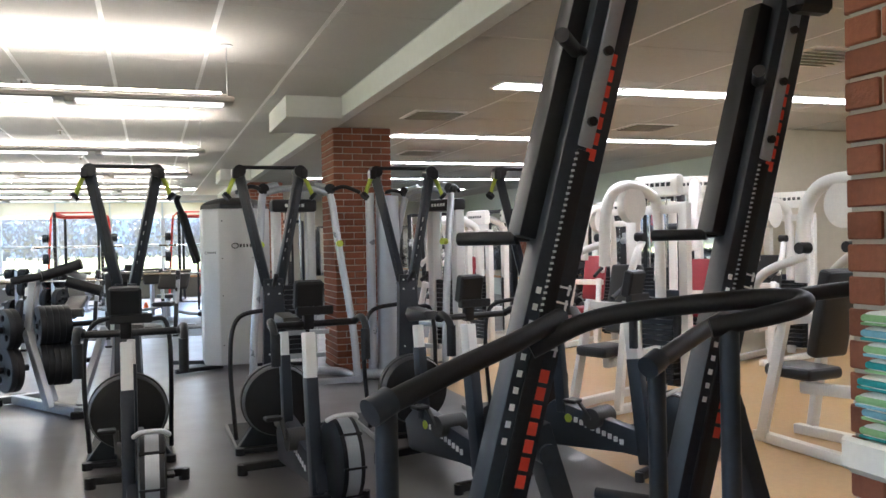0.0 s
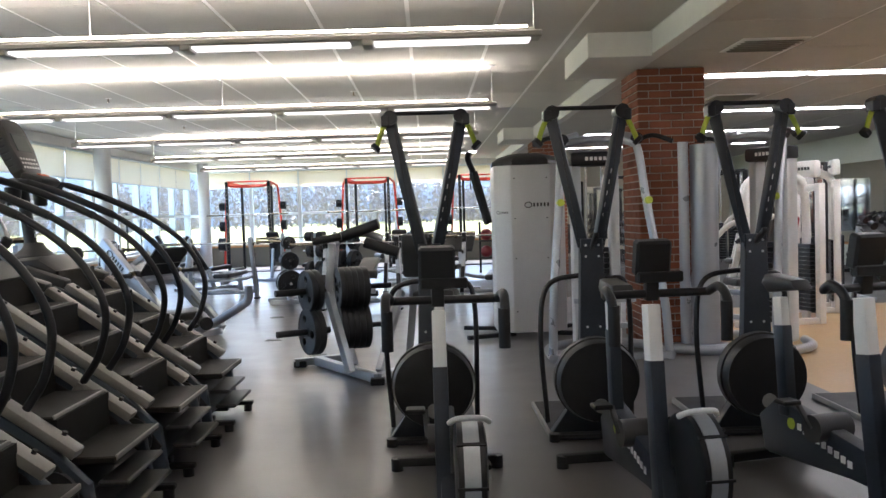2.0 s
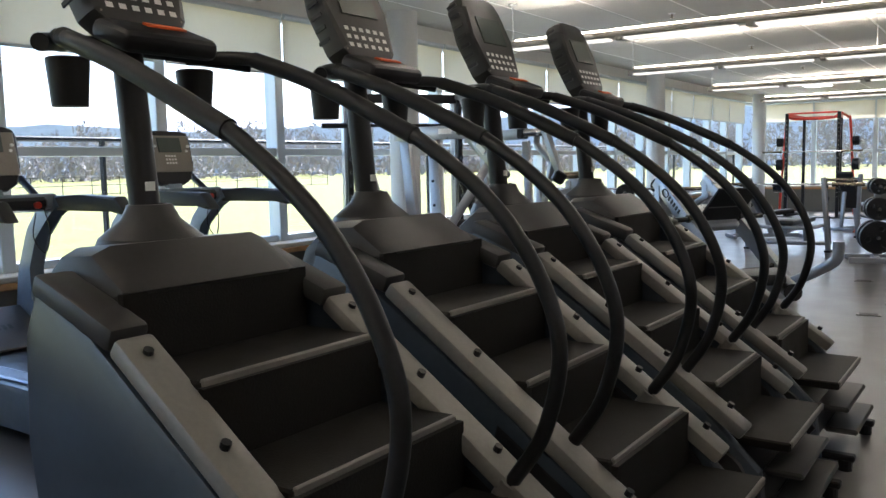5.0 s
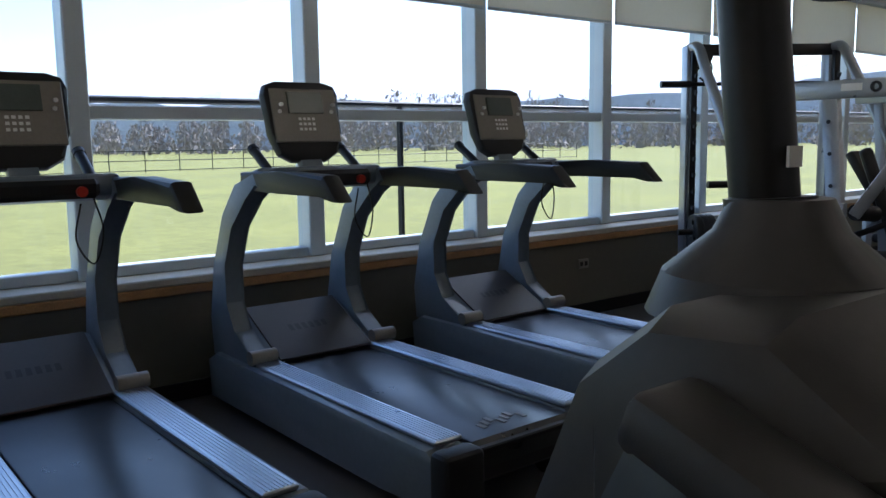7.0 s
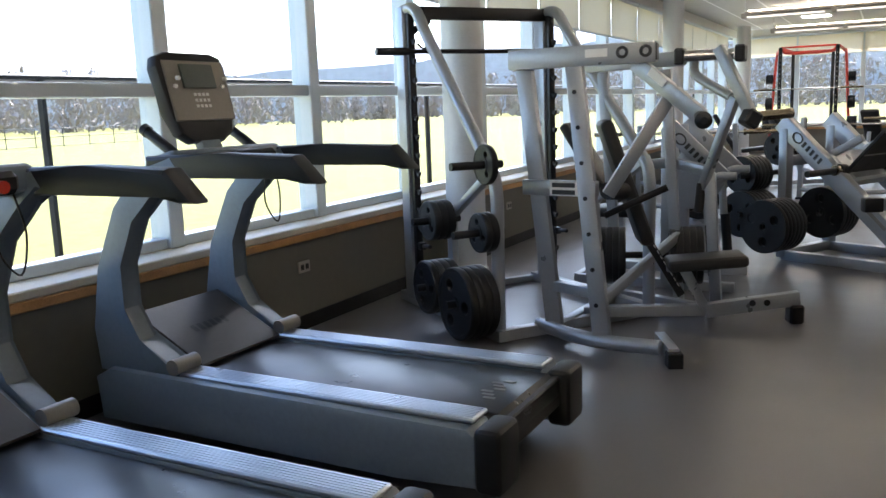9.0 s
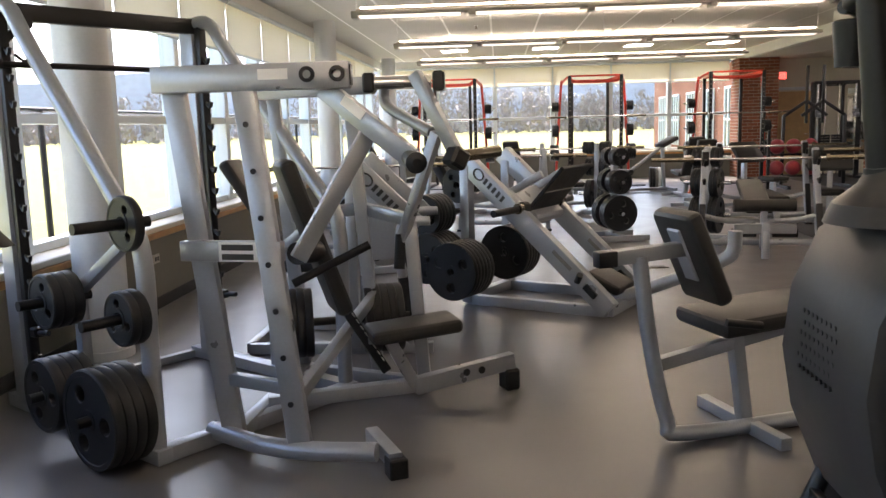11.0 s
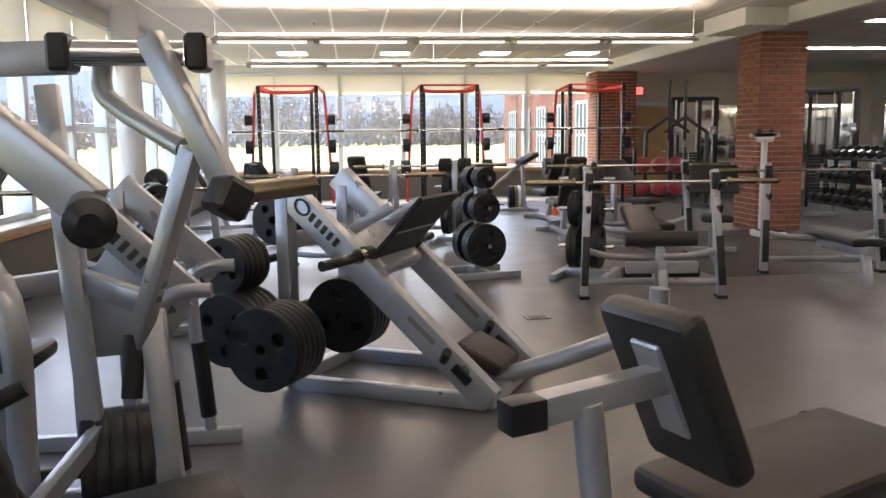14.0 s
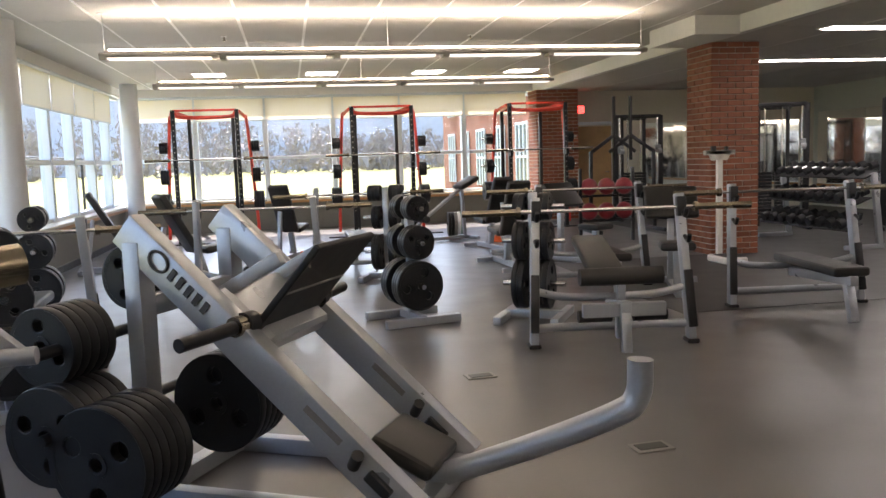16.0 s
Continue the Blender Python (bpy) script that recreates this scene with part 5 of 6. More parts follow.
def leg_curl():
    th = thing("leg_curl", "silver leg machine with tilted black pad and flat seat", "leg machine", (-1.5, 9.55, 0), 20)
    P(th, "post", SILVER, ("tube", [(-0.16, 0, 0.86), (-0.12, -0.02, 0.5), (-0.04, -0.04, 0.12), (0.06, -0.05, 0.04), (0.9, -0.06, 0.04)], 0.035))
    P(th, "top_arm", SILVER, ("beam", (-0.36, 0, 0.86), (0.1, 0.02, 0.88), 0.06, 0.065))
    P(th, "arm_cap", BLACK, ("beam", (-0.37, 0, 0.86), (-0.28, 0, 0.862), 0.066, 0.071))
    P(th, "pad", VINYL, ("box", (0.13, 0.04, 0.84), (0.085, 0.32, 0.46), (0, -24, 0), {"bev": 0.035, "seg": 3}), label="tilted black thigh pad")
    P(th, "pad_bracket", SILVER, ("box", (0.078, 0.03, 0.85), (0.02, 0.1, 0.26), (0, -24, 0)))
    P(th, "seat", VINYL, ("box", (0.55, 0.05, 0.55), (0.75, 0.42, 0.08), (0, -4, 0), {"bev": 0.03, "seg": 3}), label="flat black padded seat")
    P(th, "seat_beam", SILVER, ("beam", (-0.08, 0, 0.36), (0.9, 0.05, 0.5), 0.05, 0.06), ("beam", (0.35, 0.03, 0.5), (0.4, 0.0, 0.03), 0.06, 0.06), ("beam", (0.4, -0.3, 0.03), (0.4, 0.35, 0.03), 0.06, 0.06))
    P(th, "roller", VINYL, ("cyl", (0.95, -0.25, 0.5), (0.95, 0.35, 0.5), 0.06))
    P(th, "grip", BLACK, ("cyl", (0.15, -0.2, 0.58), (0.3, -0.24, 0.56), 0.018))
    return th


leg_curl()

# ---- machines around the first pillar ----
def cable_tower():
    th = thing("cable_tower", "tall white enclosed cable tower with a black domed top", "cable machine", (2.68, 11.75, 0))
    oct_ = [(-0.4, -0.22), (-0.22, -0.34), (0.22, -0.34), (0.4, -0.22), (0.4, 0.3), (-0.4, 0.3)]
    bm = bmesh.new()
    a = [bm.verts.new((x, y, 0.06)) for x, y in oct_]
    b = [bm.verts.new((x, y, 1.95)) for x, y in oct_]
    bm.faces.new(list(reversed(a)))
    bm.faces.new(b)
    for k in range(6):
        bm.faces.new((a[k], a[(k + 1) % 6], b[(k + 1) % 6], b[k]))
    bmesh.ops.bevel(bm, geom=list(bm.edges), offset=0.012, segments=2, affect="EDGES", profile=0.5)
    part("shroud", bm, PALEGREY, th, "white enamelled shroud")
    P(th, "dome", PLASTIC, ("lathe", (0, 0, 1.95), (0, 0, 1), [(0, 0.41), (0.05, 0.4), (0.1, 0.33), (0.14, 0.2), (0.15, 0.02)], 6))
    badge(th, (0.08, -0.343, 1.5), (1, 0, 0), (0, 0, 1), 0.3)
    badge(th, (-0.312, -0.285, 1.42), (0.83, -0.55, 0), (0, 0, 1), 0.16)
    P(th, "rivets", BLACK, *[("cyl", (x, -0.34, z), (x, -0.346, z), 0.008, {"seg": 8}) for x in (-0.18, 0.18) for z in (0.3, 0.9, 1.35, 1.8)])
    for s in (-1, 1):
        P(th, "base_foot", BLACK, ("beam", (s * 0.2, -0.2, 0.035), (s * 0.75, -0.42, 0.035), 0.07, 0.05), ("beam", (s * 0.2, 0.2, 0.035), (s * 0.75, 0.42, 0.035), 0.07, 0.05))
    P(th, "cable_arm", BLACK, ("beam", (-0.45, 0.1, 1.3), (-0.62, -0.05, 1.9), 0.06, 0.09), ("tube", [(-0.62, -0.05, 1.9), (-0.68, -0.1, 2.05), (-0.66, -0.12, 2.12)], 0.035), ("cyl", (-0.66, -0.14, 2.0), (-0.66, -0.14, 1.7), 0.006))


cable_tower()


def lat_tower(at, rz, tint=SILVER):
    th = thing("lat_tower", "silver cable station with bent tube frame and black weight stack", "cable machine", at, rz, "tube frame stations")
    for s in (-1, 1):
        P(th, "frame_tube", tint, ("tube", [(s * 0.55, -0.35, 0.04), (s * 0.52, -0.3, 0.6), (s * 0.42, -0.12, 1.5), (s * 0.36, 0.0, 2.05), (s * 0.2, 0.05, 2.15)], 0.04))
        P(th, "grip_arm", BLACK, ("tube", [(s * 0.36, 0, 2.08), (s * 0.5, -0.1, 2.12), (s * 0.66, -0.2, 2.05)], 0.022))
        P(th, "knob", LIME, ("cyl", (s * 0.42, -0.16, 1.5), (s * 0.42, -0.23, 1.5), 0.035))
        P(th, "pulley", BLACK, ("cyl", (s * 0.36, -0.04, 2.1), (s * 0.36, 0.04, 2.1), 0.06))
        P(th, "floor_tube", tint, ("tube", [(s * 0.55, -0.4, 0.05), (s * 0.5, 0.2, 0.05), (s * 0.2, 0.5, 0.05)], 0.045))
    P(th, "cross_tube", tint, ("tube", [(-0.36, 0, 2.05), (-0.15, -0.03, 2.1), (0.15, -0.03, 2.1), (0.36, 0, 2.05)], 0.035))
    P(th, "base_tube", tint, ("beam", (-0.55, -0.38, 0.05), (0.55, -0.38, 0.05), 0.06, 0.06))
    P(th, "stack_shroud", PALEGREY, ("box", (-0.19, 0.3, 1.0), (0.1, 0.16, 1.9), {"bev": 0.03, "seg": 2}), ("box", (0.19, 0.3, 1.0), (0.1, 0.16, 1.9), {"bev": 0.03, "seg": 2}))
    cap = P(th, "stack_cap", PLASTIC, ("box", (0, 0.28, 1.93), (0.5, 0.22, 0.14), {"bev": 0.03, "seg": 2}))
    P(cap, "cap_lettering", PRINT, *[("box", (-0.09 + 0.045 * k, 0.168, 1.93), (0.03, 0.004, 0.035), {"bev": 0}) for k in range(5)])
    for k in range(15):
        P(th, "stack_plate", IRON, ("box", (0, 0.3, 0.25 + 0.055 * k), (0.26, 0.1, 0.048), {"bev": 0.004}))
    P(th, "guide_rod", CHROME, ("cyl", (-0.08, 0.3, 0.1), (-0.08, 0.3, 1.9), 0.012), ("cyl", (0.08, 0.3, 0.1), (0.08, 0.3, 1.9), 0.012))
    P(th, "footrest", tint, ("beam", (-0.3, -0.1, 0.55), (0.3, -0.1, 0.55), 0.05, 0.05), ("beam", (-0.25, -0.1, 0.3), (0.25, -0.1, 0.3), 0.05, 0.05))
    return th


lt = lat_tower((3.2, 10.15, 0), 0)
lat2 = copy_thing(lt, pose(4.75, 10.3, 0, 0, 0, -62))
inward = pose(4.75, 10.3, 0, 0, 0, -62).inverted()
P(lat2, "round_shroud", SILVER, ("cyl", inward @ Vector((4.2, 10.1, 0.1)), inward @ Vector((4.2, 10.1, 2.02)), 0.13, {"seg": 28}), ("cyl", inward @ Vector((4.2 - 0.2, 10.1, 0.1)), inward @ Vector((4.2 - 0.2, 10.1, 2.05)), 0.05), ("tube", [inward @ Vector((4.2 - 0.35, 10.1 - 0.1, 0.06)), inward @ Vector((4.2, 10.1 - 0.22, 0.06)), inward @ Vector((4.2 + 0.35, 10.1 - 0.05, 0.06))], 0.05), label="silver round weight shroud")


def plate_row(at, rz):
    th = thing("seated_row", "silver plate loaded seated row with stored black plates", "row machine", at, rz)
    P(th, "floor_frame", SILVER, ("beam", (-0.55, 0.5, 0.05), (0.1, -0.5, 0.05), 0.08, 0.08), ("beam", (0.1, -0.5, 0.05), (0.65, 0.35, 0.05), 0.08, 0.08), ("beam", (-0.75, 0.42, 0.05), (-0.3, 0.6, 0.05), 0.07, 0.07))
    for at in ((0.1, -0.52, 0.03), (-0.7, 0.45, 0.03)):
        P(th, "foot", RUBBER, ("box", at, (0.12, 0.1, 0.06)))
    for y in (-0.05, 0.28):
        P(th, "post", SILVER, ("beam", (-0.15, y - 0.25, 0.07), (-0.35, y, 0.75), 0.06, 0.08), ("beam", (-0.35, y, 0.7), (-0.3, y, 1.2), 0.06, 0.08))
    P(th, "lever", SILVER, ("tube", [(-0.3, 0.1, 1.18), (-0.1, 0.1, 1.3), (0.15, 0.1, 1.22)], 0.035))
    P(th, "brace", SILVER, ("beam", (0.1, -0.3, 0.07), (0.3, 0.2, 0.72), 0.06, 0.07))
    P(th, "arm_pad", RUBBER, ("cyl", (-0.45, -0.2, 1.22), (-0.2, -0.2, 1.26), 0.035), ("cyl", (-0.25, 0.05, 1.24), (0.12, 0.0, 1.36), 0.05), ("cyl", (0.0, -0.12, 1.2), (0.3, -0.15, 1.1), 0.05))
    for z in (0.78, 0.42):
        P(th, "weight_horn", RUBBER if z > 0.5 else BLACK, ("cyl", (-0.35, -0.05, z), (-0.78, -0.3, z), 0.03), ("cyl", (-0.3, 0.1, z), (0.2, 0.25, z), 0.025))
    P(th, "chest_pad", VINYL, ("box", (0.45, 0.05, 1.06), (0.26, 0.09, 0.4), (6, 0, -20), {"bev": 0.03, "seg": 3}), label="black chest pad")
    P(th, "pad_post", SILVER, ("beam", (0.35, 0.25, 0.07), (0.45, 0.1, 1.0), 0.07, 0.07))
    P(th, "seat", VINYL, ("box", (0.62, -0.1, 0.72), (0.36, 0.28, 0.07), (0, 0, -20), {"bev": 0.03, "seg": 3}))
    P(th, "seat_post", SILVER, ("beam", (0.62, -0.05, 0.07), (0.6, -0.1, 0.7), 0.07, 0.07))
    return th


pr = plate_row((0.95, 9.62, 0), 0)
for z, r in ((0.78, 0.19), (0.42, 0.21)):
    plates(W(pr, (-0.45, -0.1, z)), D(pr, (-0.86, -0.5, 0)), [(r, 0.05)] * 2)
    plates(W(pr, (-0.28, 0.1, z)), D(pr, (0.95, 0.3, 0)), [(r, 0.05)] * 5)


# ---- racks, benches and plate trees ----
def power_rack(x):
    th = thing("power_rack", "black and red power rack with a barbell and stored plates", "power rack", (x, 24.9, 0), 0, "power racks by the end windows")
    for s in (-1, 1):
        up = P(th, "front_upright", BLACK, ("beam", (s * 0.57, 0, 0.02), (s * 0.57, 0, 2.47), 0.075, 0.075))
        P(up, "holes", STRIP, *[("cyl", (s * 0.57, -0.038, 0.5 + 0.1 * k), (s * 0.57, -0.041, 0.5 + 0.1 * k), 0.015, {"seg": 8}) for k in range(19)])
        P(th, "rear_upright", BLACK, ("beam", (s * 0.42, 1.2, 0.02), (s * 0.42, 1.2, 2.4), 0.07, 0.07))
        P(th, "side_tube", RED, ("tube", [(s * 0.6, 0.1, 2.44), (s * 0.68, 0.5, 2.36), (s * 0.72, 0.6, 2.2), (s * 0.82, 0.62, 0.6), (s * 0.84, 0.62, 0.05)], 0.03))
        P(th, "floor_beam", BLACK, ("beam", (s * 0.57, 0, 0.04), (s * 0.45, 1.3, 0.04), 0.08, 0.07))
        P(th, "top_side", RED, ("beam", (s * 0.57, 0, 2.44), (s * 0.42, 1.2, 2.4), 0.06, 0.06))
        P(th, "j_hook", BLACK, ("box", (s * 0.57, -0.08, 1.5), (0.06, 0.1, 0.12)))
        for z in (1.8, 1.25, 0.75):
            P(th, "peg", CHROME, ("cyl", (s * 0.72, 0.62, z), (s * 1.02, 0.62, z), 0.022))
    P(th, "top_front", RED, ("tube", [(-0.57, 0, 2.42), (-0.4, 0.05, 2.34), (0.4, 0.05, 2.34), (0.57, 0, 2.42)], 0.035, 8), ("beam", (-0.57, 0, 2.46), (0.57, 0, 2.46), 0.05, 0.04))
    P(th, "top_rear", RED, ("beam", (-0.42, 1.2, 2.4), (0.42, 1.2, 2.4), 0.06, 0.06))
    P(th, "platform", RUBBER, ("box", (0, -0.1, 0.012), (2.2, 0.1, 0.02)))
    for s in (-1, 1):
        for z, r, n in ((1.8, 0.11, 3), (1.25, 0.14, 3), (0.75, 0.19, 4)):
            plates((x + s * 0.78, 25.52, z), (s, 0, 0), [(r, 0.045)] * n, holes=False)
    return th


def barbell(at, rz=0, length=2.2, label="long steel barbell lying across a rack"):
    th = thing("barbell", label, "barbell", at, rz, "barbells")
    h = length / 2
    P(th, "shaft", CHROME, ("cyl", (-h + 0.4, 0, 0), (h - 0.4, 0, 0), 0.014))
    for s in (-1, 1):
        P(th, "sleeve", BRASS, ("cyl", (s * (h - 0.42), 0, 0), (s * h, 0, 0), 0.025), ("cyl", (s * (h - 0.44), 0, 0), (s * (h - 0.41), 0, 0), 0.038))


for x in (-3.345, -0.09, 3.0):
    power_rack(x)
    barbell((x, 24.78, 1.56))


def bench(at, rz, decline=False):
    th = thing("weight_bench", "silver barbell bench with black pads and notched uprights", "bench", at, rz, "barbell benches")
    for s in (-1, 1):
        P(th, "upright", SILVER, ("beam", (s * 0.6, 0.0, 0.02), (s * 0.55, 0.15, 1.12), 0.06, 0.09))
        P(th, "guard", BLACK, ("beam", (s * 0.6, -0.045, 0.12), (s * 0.58, 0.02, 0.55), 0.064, 0.03))
        P(th, "top_guard", BLACK, ("beam", (s * 0.555, 0.09, 0.95), (s * 0.55, 0.1, 1.1), 0.07, 0.06))
        P(th, "bar_hook", BLACK, ("tube", [(s * 0.56, 0.1, 1.0), (s * 0.56, 0.02, 0.96), (s * 0.56, -0.02, 1.02)], 0.018), ("tube", [(s * 0.57, 0.06, 0.8), (s * 0.57, -0.02, 0.77), (s * 0.57, -0.05, 0.82)], 0.016))
        P(th, "foot", RUBBER, ("box", (s * 0.6, 0, 0.015), (0.09, 0.13, 0.03)))
    P(th, "cross_beam", SILVER, ("tube", [(-0.59, 0.03, 0.14), (-0.3, 0.1, 0.13), (0.3, 0.1, 0.13), (0.59, 0.03, 0.14)], 0.032, 8), ("tube", [(-0.58, 0.06, 0.42), (-0.3, 0.1, 0.36), (0.3, 0.1, 0.36), (0.58, 0.06, 0.42)], 0.03, 8))
    P(th, "spine", SILVER, ("beam", (0, 0.1, 0.3), (0, -1.0 if not decline else -0.4, 0.36), 0.07, 0.08), ("beam", (0, -0.9 if not decline else -0.35, 0.34), (0, -1.0 if not decline else -0.4, 0.03), 0.07, 0.07))
    if decline:
        P(th, "roller_pad", VINYL, ("cyl", (-0.3, -0.25, 0.56), (0.3, -0.25, 0.56), 0.065), label="black roller pad")
        P(th, "roller_post", SILVER, ("beam", (0, -0.2, 0.1), (0, -0.25, 0.56), 0.06, 0.06), ("box", (0, -0.33, 0.33), (0.6, 0.05, 0.1)))
        P(th, "low_roller", VINYL, ("cyl", (-0.32, -0.28, 0.28), (-0.08, -0.28, 0.28), 0.045), ("cyl", (0.08, -0.28, 0.28), (0.32, -0.28, 0.28), 0.045))
        P(th, "pad", VINYL, ("box", (0, 0.45, 0.6), (0.28, 0.9, 0.08), (16, 0, 0), {"bev": 0.03, "seg": 3}))
    else:
        P(th, "pad", VINYL, ("box", (0, -0.4, 0.43), (0.3, 1.15, 0.08), {"bev": 0.03, "seg": 3}), label="flat black bench pad")
    return th


bench((0.47, 14.75, 0), -8, True)
barbell((0.47, 14.84, 1.02), -8)
bench((2.65, 15.75, 0), -8)
barbell((2.66, 15.86, 1.05), -8)
bench((1.3, 17.4, 0), -6)
barbell((1.3, 17.52, 1.06), -6)
bench((-2.2, 17.2, 0), 175)
barbell((-2.2, 17.05, 1.02), -5)
bench((-3.9, 15.2, 0), 185)
barbell((-3.9, 15.05, 1.02), 5)
bench((-1.0, 19.8, 0), 180)
barbell((-1.0, 19.65, 1.02), 0)


def plate_tree(at, rz, sizes):
    th = thing("plate_tree", "silver plate tree loaded with black plates", "plate tree", at, rz, "plate trees")
    P(th, "base", SILVER, ("beam", (-0.35, -0.25, 0.04), (0.35, -0.25, 0.04), 0.07, 0.07), ("beam", (-0.35, 0.25, 0.04), (0.35, 0.25, 0.04), 0.07, 0.07), ("beam", (0, -0.25, 0.05), (0, 0.25, 0.05), 0.07, 0.07))
    P(th, "post", SILVER, ("beam", (0, 0, 0.05), (0, 0, 1.12), 0.07, 0.07))
    for z, r, n in sizes:
        for s in (-1, 1):
            P(th, "peg", CHROME, ("cyl", (0, s * 0.03, z), (0, s * 0.28, z), 0.022))
            plates(W(th, (0, s * 0.06, z)), D(th, (0, s, 0)), [(r, 0.045)] * n)


plate_tree((-0.85, 16.2, 0), 15, ((1.02, 0.11, 3), (0.72, 0.15, 3), (0.34, 0.22, 3)))
plate_tree((-0.75, 18.9, 0), 70, ((1.05, 0.1, 3), (0.76, 0.14, 2), (0.34, 0.22, 2)))
plate_tree((0.2, 15.9, 0), 60, ((1.0, 0.12, 2), (0.7, 0.17, 2), (0.32, 0.22, 2)))
plate_tree((-3.6, 14.2, 0), 20, ((1.0, 0.12, 3), (0.72, 0.16, 4), (0.34, 0.21, 4)))
plate_tree((-4.3, 17.4, 0), 10, ((1.0, 0.12, 3), (0.7, 0.17, 3), (0.32, 0.22, 3)))


def adjustable_bench(at, rz):
    th = thing("adjustable_bench", "adjustable silver bench with a raised black backrest", "bench", at, rz, "adjustable benches")
    P(th, "base", SILVER, ("beam", (-0.6, 0, 0.05), (0.6, 0, 0.05), 0.07, 0.07), ("beam", (-0.6, -0.3, 0.04), (-0.6, 0.3, 0.04), 0.06, 0.06), ("beam", (0.6, -0.25, 0.04), (0.6, 0.25, 0.04), 0.06, 0.06))
    P(th, "post", SILVER, ("beam", (0.1, 0, 0.06), (0.0, 0, 0.42), 0.07, 0.08), ("beam", (-0.5, 0, 0.07), (-0.4, 0, 0.75), 0.05, 0.06))
    P(th, "seat", VINYL, ("box", (0.25, 0, 0.46), (0.42, 0.3, 0.08), (0, -6, 0), {"bev": 0.03, "seg": 3}))
    P(th, "backrest", VINYL, ("box", (-0.25, 0, 0.78), (0.09, 0.3, 0.8), (0, -30, 0), {"bev": 0.03, "seg": 3}))


for p in ((-3.0, 19.2, 30), (-1.9, 21.6, 70), (1.2, 21.5, 100), (-4.2, 21.2, 10), (0.9, 19.4, 95)):
    adjustable_bench((p[0], p[1], 0), p[2])


def back_bench(at, rz):
    th = thing("back_extension", "silver back extension bench with roller pads", "bench", at, rz)
    P(th, "frame", SILVER, ("tube", [(-0.7, 0, 0.05), (-0.65, 0, 0.3), (-0.3, 0, 0.55), (0.3, 0, 0.95)], 0.035), ("beam", (-0.7, -0.3, 0.04), (-0.7, 0.3, 0.04), 0.06, 0.06), ("beam", (0.4, -0.3, 0.04), (0.4, 0.3, 0.04), 0.06, 0.06), ("beam", (-0.7, 0, 0.05), (0.4, 0, 0.05), 0.06, 0.06), ("beam", (0.3, 0, 0.05), (0.25, 0, 0.9), 0.06, 0.06))
    P(th, "hip_pad", VINYL, ("box", (0.35, 0, 1.0), (0.4, 0.34, 0.09), (0, -25, 0), {"bev": 0.035, "seg": 3}))
    P(th, "roller", VINYL, ("cyl", (-0.6, -0.25, 0.42), (-0.6, 0.25, 0.42), 0.06))


back_bench((0.85, 23.2, 0), 20)
for k, m in enumerate((GREEN, PRINT, STRIP, IRON, IRON)):
    plates((1.25 - 0.06 * k, 24.0, 0.225), (-1, 0.1, 0), [(0.225, 0.05)], m, "upright bumper plate on the floor by the racks", False)


def medicine_rack(at):
    th = thing("ball_rack", "low black rack for dark red medicine balls", "ball rack", at)
    for x in (-0.45, 0.45):
        P(th, "post", BLACK, ("beam", (x, 0, 0), (x, 0, 1.2), 0.05, 0.05))
    for z in (0.35, 0.75):
        P(th, "shelf_rail", BLACK, ("beam", (-0.45, -0.1, z), (0.45, -0.1, z), 0.03, 0.03), ("beam", (-0.45, 0.1, z), (0.45, 0.1, z), 0.03, 0.03))
    for z in (0.35, 0.75):
        for k in range(3):
            b = thing("medicine_ball", "dark red medicine ball on a rack", "medicine ball", (at[0] - 0.3 + 0.3 * k, at[1], z + 0.15), 0, "medicine balls")
            P(b, "shell", REDVINYL, ("lathe", (0, 0, 0), (0, 0, 1), [(-0.14 * math.cos(a), max(0.004, 0.14 * math.sin(a))) for a in [i * math.pi / 10 for i in range(11)]], 18))


medicine_rack((3.2, 21.8, 0))


def cone(x, y):
    th = thing("floor_cone", "small orange marker cone on the floor", "cone", (x, y, 0), 0, "cones")
    P(th, "shell", ORANGE, ("lathe", (0, 0, 0), (0, 0, 1), [(0, 0.1), (0.02, 0.1), (0.025, 0.075), (0.17, 0.025), (0.18, 0.01)], 18))


cone(-1.75, 21.0)
cone(1.55, 22.6)


def preacher(at, rz):
    th = thing("preacher_bench", "silver arm curl bench with a slanted black pad", "bench", at, rz)
    P(th, "frame", SILVER, ("beam", (-0.5, 0, 0.04), (0.5, 0, 0.04), 0.07, 0.07), ("beam", (0.3, 0, 0.04), (0.3, 0, 0.8), 0.07, 0.07), ("beam", (-0.3, 0, 0.04), (-0.3, 0, 0.45), 0.07, 0.07), ("beam", (0.5, -0.3, 0.04), (0.5, 0.3, 0.04), 0.06, 0.06))
    P(th, "arm_pad", VINYL, ("box", (0.25, 0, 0.9), (0.07, 0.55, 0.4), (0, 40, 0), {"bev": 0.03, "seg": 3}))
    P(th, "seat", VINYL, ("box", (-0.3, 0, 0.5), (0.34, 0.34, 0.08), {"bev": 0.03, "seg": 3}))


preacher((1.85, 19.4, 0), 120)
preacher((2.0, 16.9, 0), 70)


